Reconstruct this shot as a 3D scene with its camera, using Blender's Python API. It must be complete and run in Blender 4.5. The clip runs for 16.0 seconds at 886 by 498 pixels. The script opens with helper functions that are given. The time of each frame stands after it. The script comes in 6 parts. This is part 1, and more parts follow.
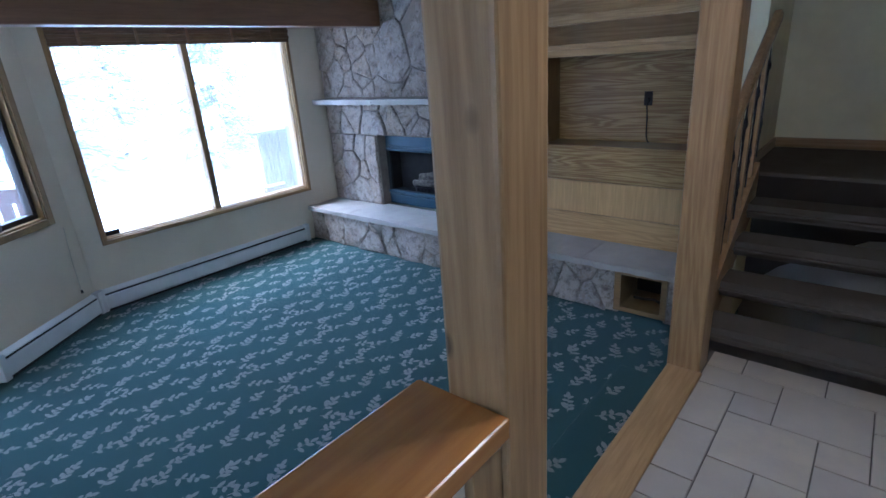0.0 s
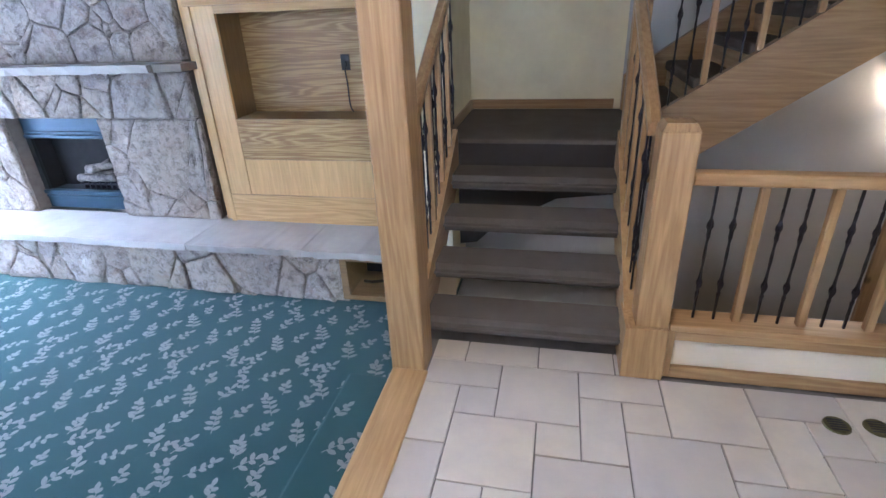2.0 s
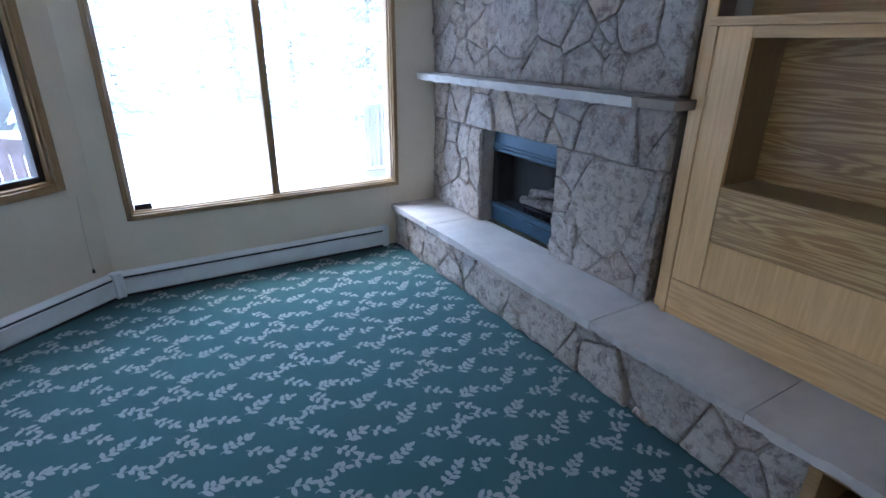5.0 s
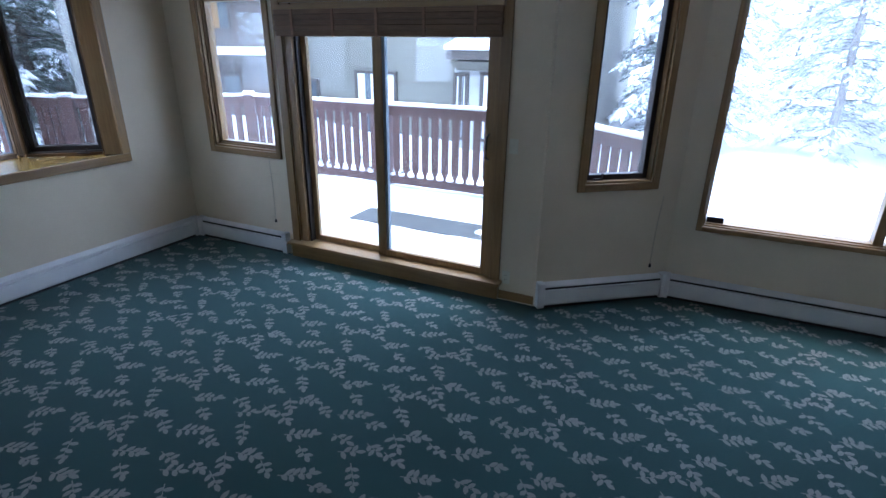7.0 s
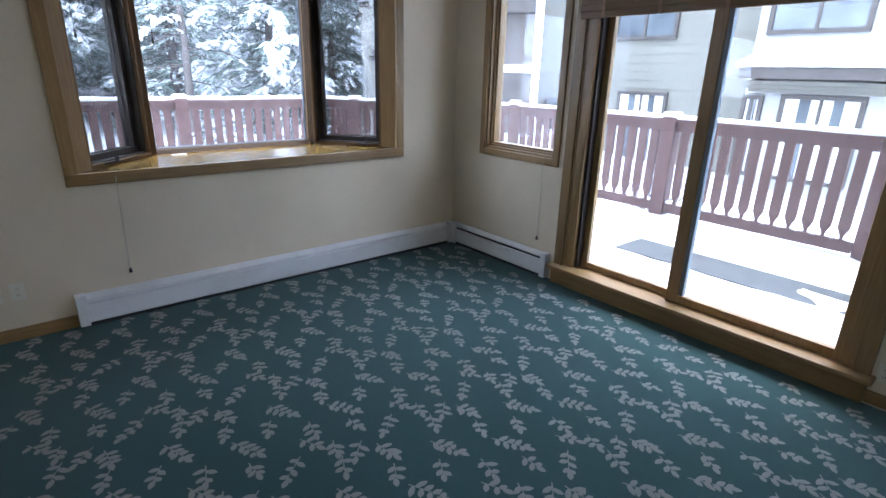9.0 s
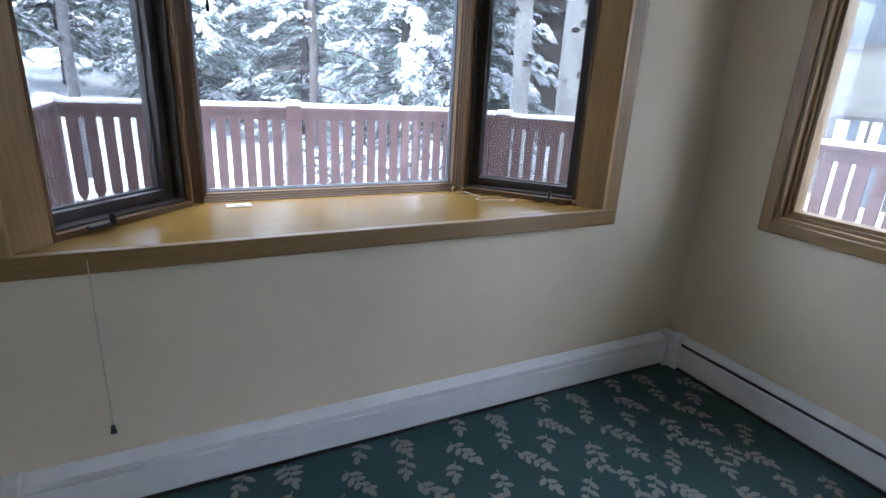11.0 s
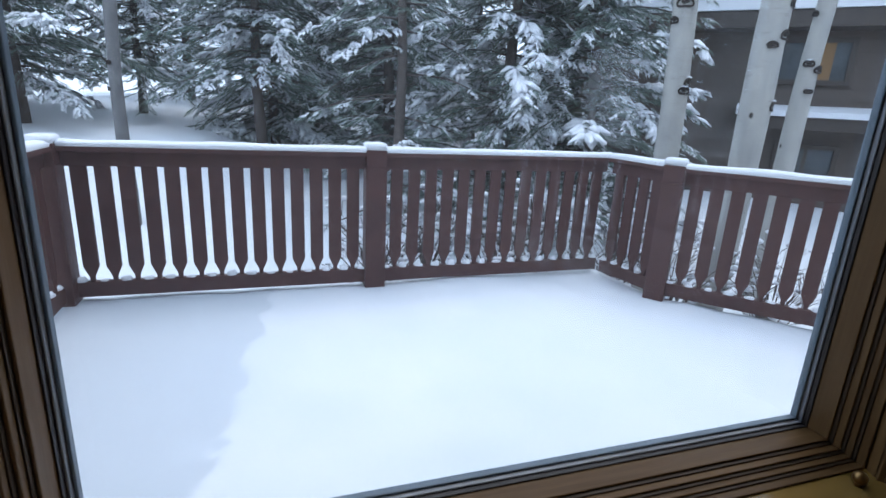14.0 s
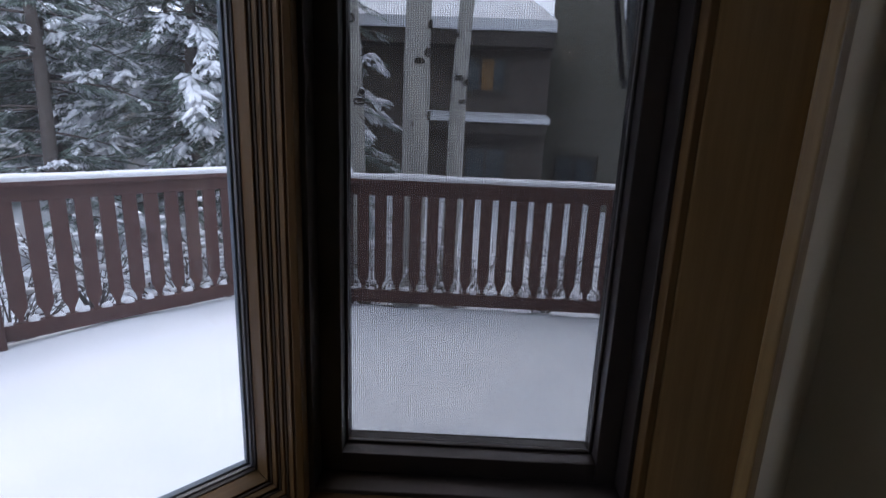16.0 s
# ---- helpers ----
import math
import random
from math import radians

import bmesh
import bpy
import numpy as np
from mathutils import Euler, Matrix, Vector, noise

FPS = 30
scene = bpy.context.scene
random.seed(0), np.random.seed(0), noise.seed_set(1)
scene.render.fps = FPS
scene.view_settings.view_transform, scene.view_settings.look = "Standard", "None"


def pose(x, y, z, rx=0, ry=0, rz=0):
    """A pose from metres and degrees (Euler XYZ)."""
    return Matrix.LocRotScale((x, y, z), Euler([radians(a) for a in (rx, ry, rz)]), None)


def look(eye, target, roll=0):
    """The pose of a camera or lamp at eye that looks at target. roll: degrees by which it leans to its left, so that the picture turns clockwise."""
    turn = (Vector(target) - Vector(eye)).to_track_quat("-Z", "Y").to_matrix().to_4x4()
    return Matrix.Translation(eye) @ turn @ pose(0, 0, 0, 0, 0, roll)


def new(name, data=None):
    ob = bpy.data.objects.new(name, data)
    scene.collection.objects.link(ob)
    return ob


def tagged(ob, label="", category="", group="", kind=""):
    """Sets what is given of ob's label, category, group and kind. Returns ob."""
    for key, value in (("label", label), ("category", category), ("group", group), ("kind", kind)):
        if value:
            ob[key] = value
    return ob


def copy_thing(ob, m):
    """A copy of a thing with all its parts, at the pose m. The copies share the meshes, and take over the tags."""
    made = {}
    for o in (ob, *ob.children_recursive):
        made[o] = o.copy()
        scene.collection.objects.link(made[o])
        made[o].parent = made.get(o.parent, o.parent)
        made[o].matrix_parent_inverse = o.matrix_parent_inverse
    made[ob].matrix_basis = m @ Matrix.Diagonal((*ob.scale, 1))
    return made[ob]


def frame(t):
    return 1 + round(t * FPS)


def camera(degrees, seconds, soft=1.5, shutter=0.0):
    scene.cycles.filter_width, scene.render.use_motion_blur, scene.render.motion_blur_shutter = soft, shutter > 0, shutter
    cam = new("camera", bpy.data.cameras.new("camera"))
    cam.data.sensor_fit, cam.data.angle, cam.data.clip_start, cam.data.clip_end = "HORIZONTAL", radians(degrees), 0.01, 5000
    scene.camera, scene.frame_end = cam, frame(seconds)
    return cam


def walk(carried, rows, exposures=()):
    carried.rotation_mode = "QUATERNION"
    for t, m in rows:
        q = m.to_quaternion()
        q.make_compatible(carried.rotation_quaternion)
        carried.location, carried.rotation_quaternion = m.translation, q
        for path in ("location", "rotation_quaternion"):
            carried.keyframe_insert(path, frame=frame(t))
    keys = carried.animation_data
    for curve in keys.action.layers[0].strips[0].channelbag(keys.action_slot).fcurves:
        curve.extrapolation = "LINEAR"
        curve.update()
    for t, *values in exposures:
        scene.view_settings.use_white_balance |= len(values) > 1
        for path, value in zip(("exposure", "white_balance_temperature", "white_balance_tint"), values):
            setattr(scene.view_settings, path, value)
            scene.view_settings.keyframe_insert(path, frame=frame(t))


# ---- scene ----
cam = camera(81.1, 16.0)
PATH = [
    (0, (1.497, 0.333, 2.077), (0.266, 1.756, 1.398), -4.0),
    (0.5, (1.582, 0.429, 2.058), (0.713, 2.076, 1.327), -4.1),
    (1, (1.622, 0.551, 2.044), (1.174, 2.343, 1.278), -3.5),
    (1.5, (1.625, 0.772, 2.072), (1.234, 2.549, 1.241), -3.5),
    (2, (1.532, 1.016, 2.051), (1.124, 2.776, 1.192), -2.6),
    (2.5, (1.404, 1.367, 2.079), (0.844, 3.096, 1.247), -2.5),
    (3, (1.24, 1.676, 2.098), (0.263, 3.234, 1.312), -2.3),
    (3.2, (1.17, 1.742, 2.07), (0.07, 3.23, 1.313), -1.8),
    (5.3, (0.624, 1.974, 1.99), (-1.083, 2.713, 1.254), 0.5),
    (5.5, (0.606, 1.936, 1.951), (-1.175, 2.489, 1.227), 0.5),
    (6, (0.596, 1.914, 1.962), (-1.273, 1.962, 1.253), 0.7),
    (6.5, (0.54, 1.781, 1.929), (-1.283, 1.355, 1.225), 1.0),
    (7, (0.503, 1.625, 2.016), (-1.186, 0.837, 1.291), 0.8),
    (7.5, (0.461, 1.505, 1.932), (-1.095, 0.463, 1.23), 0.9),
    (8, (0.305, 1.358, 1.765), (-1.099, 0.097, 1.103), 1.0),
    (8.5, (0.169, 1.141, 1.682), (-1.101, -0.269, 1.05), 1.4),
    (9, (0.071, 0.763, 1.695), (-1.138, -0.695, 1.051), 1.4),
    (9.5, (-0.186, 0.328, 1.589), (-1.25, -1.258, 0.995), 1.9),
    (9.7, (-0.298, 0.154, 1.596), (-1.299, -1.468, 0.992), 2.0),
    (11.8, (-0.855, -2.098, 1.638), (-1.668, -3.822, 1.031), 2.8),
    (12, (-0.879, -2.266, 1.643), (-1.669, -4.003, 1.043), 2.6),
    (12.5, (-0.913, -2.652, 1.663), (-1.672, -4.41, 1.087), 2.6),
    (13, (-0.963, -2.972, 1.648), (-1.669, -4.754, 1.078), 2.7),
    (13.5, (-1.045, -3.219, 1.653), (-1.672, -5.034, 1.094), 2.9),
    (14, (-1.073, -3.318, 1.671), (-1.693, -5.14, 1.126), 3.1),
    (14.5, (-1.134, -3.316, 1.688), (-1.837, -5.111, 1.156), 3.2),
    (15, (-1.226, -3.261, 1.705), (-2.183, -4.941, 1.194), 3.2),
    (15.5, (-1.431, -3.192, 1.725), (-2.619, -4.72, 1.221), 2.9),
    (16, (-1.719, -3.077, 1.761), (-3.112, -4.429, 1.278), 2.3),
]
EXPOSURES = [(0.0, 2.25, 4950, 14), (0.7, 2.9, 5080, 15), (1.5, 3.65, 5280, 18), (2.0, 3.85, 5280, 18), (2.5, 4.0, 5130, 16), (3.2, 3.45, 5130, 14), (5.3, 2.2, 5220, 15), (6.0, 1.55, 5170, 14), (7.0, 1.4, 5560, 16), (8.0, 1.5, 5960, 18), (9.0, 1.82, 6240, 18), (9.7, 1.9, 6340, 18), (12.0, 1.5, 6150, 16), (12.5, 1.35, 6000, 14), (13.0, 0.75, 6300, 14), (14.0, -0.65, 6350, 14), (14.5, -0.95, 6400, 13), (15.0, -1.22, 6540, 14), (15.5, -1.16, 6620, 17), (16.0, -0.65, 6850, 23)]
walk(cam, [(t, look(eye, target, roll)) for t, eye, target, roll in PATH], EXPOSURES)

# ---- world and light ----
world = bpy.data.worlds.new("overcast_sky")
scene.world = world
world.use_nodes = True
wn = world.node_tree.nodes
sky = wn.new("ShaderNodeTexSky")
sky.sky_type = 'NISHITA'
sky.sun_disc = False
sky.sun_elevation, sky.sun_rotation = radians(68), radians(232)
sky.air_density, sky.dust_density, sky.ozone_density = 1.0, 6.0, 1.0
whiten = wn.new("ShaderNodeMix")
whiten.data_type = 'RGBA'
whiten.inputs[0].default_value = 0.62
whiten.inputs[7].default_value = (25.4, 31.0, 38.6, 1)
world.node_tree.links.new(sky.outputs[0], whiten.inputs[6])
world.node_tree.links.new(whiten.outputs[2], wn["Background"].inputs[0])
wn["Background"].inputs[1].default_value = 0.15

sun_data = bpy.data.lights.new("overcast_sun", 'SUN')
sun_data.energy, sun_data.angle, sun_data.color = 1.1, radians(30), (1.0, 0.97, 0.93)
sun = new("overcast_sun", sun_data)
sun.matrix_world = look((-4.5, -3.5, 14), (0, 0, 0))

# ---- materials ----


def material(name, rough=0.6, metal=0.0, spec=0.5):
    m = bpy.data.materials.new(name)
    m.use_nodes = True
    b = m.node_tree.nodes["Principled BSDF"]
    b.inputs["Roughness"].default_value = rough
    b.inputs["Metallic"].default_value = metal
    b.inputs["Specular IOR Level"].default_value = spec
    return m, m.node_tree.nodes, m.node_tree.links, b


def ramp(nodes, links, fac, stops):
    r = nodes.new("ShaderNodeValToRGB")
    e = r.color_ramp.elements
    while len(e) < len(stops):
        e.new(0.5)
    for el, (p, c) in zip(e, stops):
        el.position, el.color = p, (*c, 1)
    links.new(fac, r.inputs[0])
    return r.outputs[0]


def coords(nodes, links, scale=(1, 1, 1), jitter=False):
    tc = nodes.new("ShaderNodeTexCoord")
    mp = nodes.new("ShaderNodeMapping")
    mp.inputs["Scale"].default_value = scale
    links.new(tc.outputs["Object"], mp.inputs[0])
    if jitter:
        oi = nodes.new("ShaderNodeObjectInfo")
        mul = nodes.new("ShaderNodeVectorMath")
        mul.operation = 'MULTIPLY'
        comb = nodes.new("ShaderNodeCombineXYZ")
        for k in range(3):
            links.new(oi.outputs["Random"], comb.inputs[k])
        mul.inputs[1].default_value = (17, 31, 23)
        links.new(comb.outputs[0], mul.inputs[0])
        links.new(mul.outputs[0], mp.inputs["Location"])
    return mp.outputs[0]


def noise_tex(nodes, links, vec, scale, detail=4.0, rough=0.55, dist=0.0):
    n = nodes.new("ShaderNodeTexNoise")
    n.inputs["Scale"].default_value = scale
    n.inputs["Detail"].default_value = detail
    n.inputs["Roughness"].default_value = rough
    n.inputs["Distortion"].default_value = dist
    links.new(vec, n.inputs["Vector"])
    return n.outputs["Fac"]


def bump(nodes, links, b, height, strength=0.3, dist=0.01):
    bp = nodes.new("ShaderNodeBump")
    bp.inputs["Strength"].default_value = strength
    bp.inputs["Distance"].default_value = dist
    links.new(height, bp.inputs["Height"])
    links.new(bp.outputs[0], b.inputs["Normal"])


def mixc(nodes, links, fac, a, b, mode='MIX'):
    m = nodes.new("ShaderNodeMix")
    m.data_type, m.blend_type = 'RGBA', mode
    for k, v in ((0, fac), (6, a), (7, b)):
        if isinstance(v, (int, float)):
            m.inputs[k].default_value = v
        elif isinstance(v, tuple):
            m.inputs[k].default_value = (*v, 1)
        else:
            links.new(v, m.inputs[k])
    return m.outputs[2]


def math_node(nodes, links, op, a, b=0.0):
    m = nodes.new("ShaderNodeMath")
    m.operation = op
    for k, v in ((0, a), (1, b)):
        if isinstance(v, (int, float)):
            m.inputs[k].default_value = v
        else:
            links.new(v, m.inputs[k])
    return m.outputs[0]


def plain(name, col, col2, scale=8.0, rough=0.6, bump_s=0.1, metal=0.0, spec=0.5, fine=120.0):
    """Two-tone surface with broad stains and a fine grain."""
    m, n, l, b = material(name, rough, metal, spec)
    v = coords(n, l)
    big = noise_tex(n, l, v, scale, 5)
    small = noise_tex(n, l, v, fine, 3)
    c = ramp(n, l, big, [(0.3, col), (0.7, col2)])
    c = mixc(n, l, math_node(n, l, 'MULTIPLY', small, 0.25), c, tuple(0.72 * x for x in col))
    l.new(c, b.inputs["Base Color"])
    bump(n, l, b, small, bump_s, 0.003)
    return m


def wood(name, axis, light, dark, rough=0.38, grain=1.0, knots=False, cathedral=0.0):
    """Grain runs along axis (0 x, 1 y, 2 z)."""
    m, n, l, b = material(name, rough)
    sc = [14.0 * grain] * 3
    sc[axis] = 0.9 * grain
    v = coords(n, l, tuple(sc), True)
    warp = noise_tex(n, l, v, 0.55, 3, 0.5, 0.6)
    fine = noise_tex(n, l, v, 5.0, 6, 0.7)
    w = n.new("ShaderNodeMath")
    w.operation = 'SINE'
    l.new(math_node(n, l, 'MULTIPLY', warp, 46.0 + 40 * cathedral), w.inputs[0])
    lines = math_node(n, l, 'MULTIPLY_ADD', w.outputs[0], 0.5)
    mix = math_node(n, l, 'ADD', math_node(n, l, 'MULTIPLY', lines, 0.16 + 0.30 * cathedral), math_node(n, l, 'MULTIPLY', fine, 0.85))
    mid = tuple((p + q) / 2 for p, q in zip(light, dark))
    c = ramp(n, l, mix, [(0.18, light), (0.5, mid), (0.85, dark)])
    oi = n.new("ShaderNodeObjectInfo")
    tone = math_node(n, l, 'MULTIPLY_ADD', oi.outputs["Random"], 0.3)
    n[-1].inputs[2].default_value = 0.85
    c = mixc(n, l, 1.0, c, tone, 'MULTIPLY')
    if knots:
        vo = n.new("ShaderNodeTexVoronoi")
        ks = [4.6] * 3
        ks[axis] = 2.9
        l.new(coords(n, l, tuple(ks), True), vo.inputs["Vector"])
        vo.inputs["Scale"].default_value = 1.0
        k = ramp(n, l, vo.outputs["Distance"], [(0.06, (0.85, 0.85, 0.85)), (0.11, (0, 0, 0))])
        c = mixc(n, l, k, c, tuple(0.35 * x for x in dark))
    l.new(c, b.inputs["Base Color"])
    rr = math_node(n, l, 'MULTIPLY_ADD', fine, 0.25)
    n[-1].inputs[2].default_value = rough - 0.1
    l.new(rr, b.inputs["Roughness"])
    bump(n, l, b, fine, 0.12, 0.002)
    return m


OAK_L, OAK_D = (0.72, 0.465, 0.205), (0.50, 0.295, 0.115)
FIR_L, FIR_D = (0.46, 0.285, 0.128), (0.24, 0.130, 0.048)
oak_x = wood("oak_grain_x", 0, OAK_L, OAK_D, 0.32, 1.0, cathedral=0.6)
oak_z = wood("oak_grain_z", 2, OAK_L, OAK_D, 0.32)
oak_strong = wood("oak_cathedral", 0, (0.70, 0.48, 0.20), (0.36, 0.20, 0.07), 0.3, 1.0, cathedral=1.2)
fir_x = wood("fir_grain_x", 0, FIR_L, FIR_D, 0.36, 0.9, cathedral=0.15)
fir_y = wood("fir_grain_y", 1, FIR_L, FIR_D, 0.36, 0.9)
fir_z = wood("fir_grain_z", 2, FIR_L, FIR_D, 0.4, 0.9, knots=True, cathedral=0.28)
cap_wood = wood("varnished_cap_wood", 1, (0.54, 0.25, 0.07), (0.37, 0.155, 0.04), 0.16)
seat_wood = wood("varnished_seat_wood", 0, (0.255, 0.155, 0.044), (0.20, 0.115, 0.031), 0.12, 0.35)
seat_bsdf = seat_wood.node_tree.nodes["Principled BSDF"]
seat_wood.node_tree.links.remove(seat_bsdf.inputs["Roughness"].links[0])
seat_wood.node_tree.links.remove(seat_bsdf.inputs["Normal"].links[0])
seat_bsdf.inputs["Roughness"].default_value = 0.14
seat_bsdf.inputs["Specular IOR Level"].default_value = 0.28
beam_wood = wood("dark_beam_wood", 1, (0.30, 0.15, 0.07), (0.18, 0.085, 0.04), 0.4)
sash_z = wood("brown_sash_grain_z", 2, (0.165, 0.090, 0.033), (0.092, 0.047, 0.017), 0.5)
sash_z.node_tree.nodes["Principled BSDF"].inputs["Specular IOR Level"].default_value = 0.25
sash_x = wood("brown_sash_grain_x", 0, (0.165, 0.090, 0.033), (0.092, 0.047, 0.017), 0.5)
sash_x.node_tree.nodes["Principled BSDF"].inputs["Specular IOR Level"].default_value = 0.25
trim_y = wood("window_trim_grain_y", 1, (0.33, 0.205, 0.085), (0.20, 0.115, 0.045), 0.35)
trim_x = wood("window_trim_grain_x", 0, (0.33, 0.205, 0.085), (0.20, 0.115, 0.045), 0.35)
trim_z = wood("window_trim_grain_z", 2, (0.33, 0.205, 0.085), (0.20, 0.115, 0.045), 0.35)
bamboo = wood("bamboo_shade_slat", 1, (0.21, 0.115, 0.05), (0.10, 0.05, 0.022), 0.5, 2.0)
deck_brown = plain("deck_brown_stain", (0.092, 0.037, 0.032), (0.066, 0.025, 0.022), 5, 0.6, 0.25)
# darker wood tone that carries the shade inside the frame grooves
groove_shade = plain("shadowed_groove_wood", (0.060, 0.034, 0.015), (0.042, 0.023, 0.010), 12, 0.6, 0.05)
mullion_dark = plain("bronze_clad_sash", (0.035, 0.026, 0.024), (0.022, 0.017, 0.016), 12, 0.45, 0.05)
alloy = plain("mill_aluminium_bead", (0.30, 0.31, 0.33), (0.24, 0.25, 0.27), 14, 0.5, 0.05, metal=0.2)
mullion_blue = plain("blue_grey_vinyl_sash", (0.17, 0.22, 0.27), (0.14, 0.185, 0.23), 12, 0.45, 0.05)
wall_white = plain("cream_plaster", (0.735, 0.635, 0.485), (0.66, 0.565, 0.43), 1.7, 0.85, 0.25, spec=0.2, fine=60)
wall_sponge = plain("sponged_yellow_plaster", (0.85, 0.765, 0.53), (0.72, 0.635, 0.425), 3.2, 0.85, 0.3, spec=0.2, fine=26)
# plaster greyed partly for the stairwell's shade
wall_grey = plain("shade_grey_plaster", (0.50, 0.475, 0.45), (0.44, 0.42, 0.395), 1.7, 0.85, 0.25, spec=0.2, fine=60)
ceiling_white = plain("ceiling_paint", (0.76, 0.75, 0.71), (0.71, 0.70, 0.66), 2.0, 0.9, 0.3, spec=0.2, fine=90)
heater_white = plain("white_enamel", (0.74, 0.74, 0.74), (0.66, 0.66, 0.67), 6, 0.35, 0.03)
heater_dark = plain("heater_slot", (0.03, 0.03, 0.033), (0.02, 0.02, 0.02), 6, 0.6, 0.05)
plastic_ivory = plain("ivory_plastic", (0.70, 0.67, 0.56), (0.66, 0.63, 0.52), 20, 0.35, 0.02)
plastic_brown = plain("brown_plastic", (0.022, 0.015, 0.012), (0.015, 0.01, 0.01), 20, 0.4, 0.02)
# near-black brown that stands for shade under the landing
soffit_shade = plain("dark_soffit_shade", (0.035, 0.024, 0.018), (0.025, 0.017, 0.013), 5, 0.8, 0.2)
stair_carpet = plain("taupe_stair_carpet", (0.140, 0.116, 0.094), (0.110, 0.092, 0.075), 4, 0.98, 0.8, spec=0.1, fine=260)
iron = plain("wrought_iron", (0.016, 0.014, 0.018), (0.03, 0.026, 0.032), 40, 0.45, 0.3, metal=0.6)
hearth_slab = plain("limestone_slab", (0.52, 0.47, 0.42), (0.41, 0.365, 0.33), 3.5, 0.7, 0.35, fine=70)
shelf_end = plain("weathered_shelf_end", (0.30, 0.245, 0.20), (0.22, 0.175, 0.14), 6, 0.8, 0.4)
mortar = plain("stone_mortar", (0.34, 0.285, 0.235), (0.25, 0.205, 0.17), 14, 0.95, 0.7, fine=90)
fire_blue = plain("painted_blue_steel", (0.028, 0.064, 0.098), (0.021, 0.049, 0.076), 9, 0.42, 0.06, metal=0.25)
soot = plain("sooty_firebrick", (0.018, 0.016, 0.015), (0.032, 0.028, 0.026), 9, 0.95, 0.5)
ash_log = plain("ashen_log_bark", (0.22, 0.185, 0.16), (0.05, 0.04, 0.033), 26, 0.95, 0.9, fine=90)
snow = plain("fresh_snow", (0.80, 0.83, 0.87), (0.74, 0.78, 0.83), 1.4, 0.75, 0.5, spec=0.2, fine=30)
snow_tree = plain("branch_snow", (0.82, 0.85, 0.89), (0.78, 0.81, 0.86), 3, 0.8, 0.2, spec=0.2)
mat_rubber = plain("wet_rubber_mat", (0.02, 0.026, 0.03), (0.05, 0.062, 0.068), 6, 0.5, 0.3)
siding = plain("taupe_lap_siding", (0.165, 0.158, 0.130), (0.140, 0.133, 0.108), 1.2, 0.8, 0.2)
siding_brown = plain("brown_lap_siding", (0.112, 0.092, 0.080), (0.090, 0.074, 0.065), 1.2, 0.8, 0.2)
siding_pale = plain("pale_stucco", (0.42, 0.42, 0.41), (0.36, 0.36, 0.36), 1.2, 0.85, 0.2)
far_trim = plain("dark_window_trim", (0.06, 0.048, 0.04), (0.05, 0.04, 0.034), 3, 0.6, 0.1)
brass = plain("brass_knob", (0.30, 0.18, 0.07), (0.22, 0.12, 0.045), 30, 0.3, 0.05, metal=0.9)
steel = plain("brushed_steel", (0.55, 0.55, 0.56), (0.45, 0.45, 0.46), 30, 0.3, 0.05, metal=0.9)
curtain_mat = plain("white_curtain", (0.68, 0.68, 0.67), (0.58, 0.58, 0.58), 6, 0.9, 0.2)
grey_bark = plain("old_aspen_bark", (0.20, 0.20, 0.20), (0.12, 0.12, 0.125), 8, 0.9, 0.6, fine=40)
bark = plain("spruce_bark", (0.12, 0.10, 0.09), (0.08, 0.068, 0.062), 12, 0.95, 0.8, fine=50)
cord_mat = plain("pale_cord", (0.55, 0.50, 0.42), (0.45, 0.40, 0.33), 60, 0.8, 0.1)
vent_brass = plain("antique_brass_vent", (0.16, 0.14, 0.06), (0.11, 0.095, 0.04), 40, 0.4, 0.1, metal=0.7)


def carpet_material(name, col, col2):
    m, n, l, b = material(name, 0.98, 0, 0.1)
    v = coords(n, l)
    big = noise_tex(n, l, v, 1.6, 4)
    pile = noise_tex(n, l, v, 300, 2)
    c = ramp(n, l, big, [(0.3, col), (0.7, col2)])
    c = mixc(n, l, math_node(n, l, 'MULTIPLY', pile, 0.5), c, tuple(0.55 * x for x in col))
    l.new(c, b.inputs["Base Color"])
    b.inputs["Sheen Weight"].default_value = 0.15
    bump(n, l, b, pile, 0.9, 0.004)
    return m


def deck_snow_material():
    """Fresh snow with a darker, bluer patch beside a wavering drift edge."""
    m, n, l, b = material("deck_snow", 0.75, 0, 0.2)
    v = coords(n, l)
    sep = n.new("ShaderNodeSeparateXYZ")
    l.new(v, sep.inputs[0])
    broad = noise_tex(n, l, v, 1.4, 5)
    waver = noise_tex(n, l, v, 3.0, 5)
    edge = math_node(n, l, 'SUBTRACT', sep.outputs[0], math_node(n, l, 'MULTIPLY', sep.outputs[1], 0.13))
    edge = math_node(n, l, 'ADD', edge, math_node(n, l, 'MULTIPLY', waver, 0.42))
    patch_mask = ramp(n, l, math_node(n, l, 'ADD', edge, 0.36), [(0.49, (0, 0, 0)), (0.55, (1, 1, 1))])
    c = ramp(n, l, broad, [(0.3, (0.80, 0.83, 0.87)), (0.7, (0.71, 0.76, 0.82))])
    c = mixc(n, l, patch_mask, c, (0.60, 0.655, 0.715))
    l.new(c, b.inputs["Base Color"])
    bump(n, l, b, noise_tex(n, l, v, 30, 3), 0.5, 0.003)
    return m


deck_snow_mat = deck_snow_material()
carpet_teal = carpet_material("teal_carpet_pile", (0.024, 0.073, 0.074), (0.032, 0.089, 0.089))
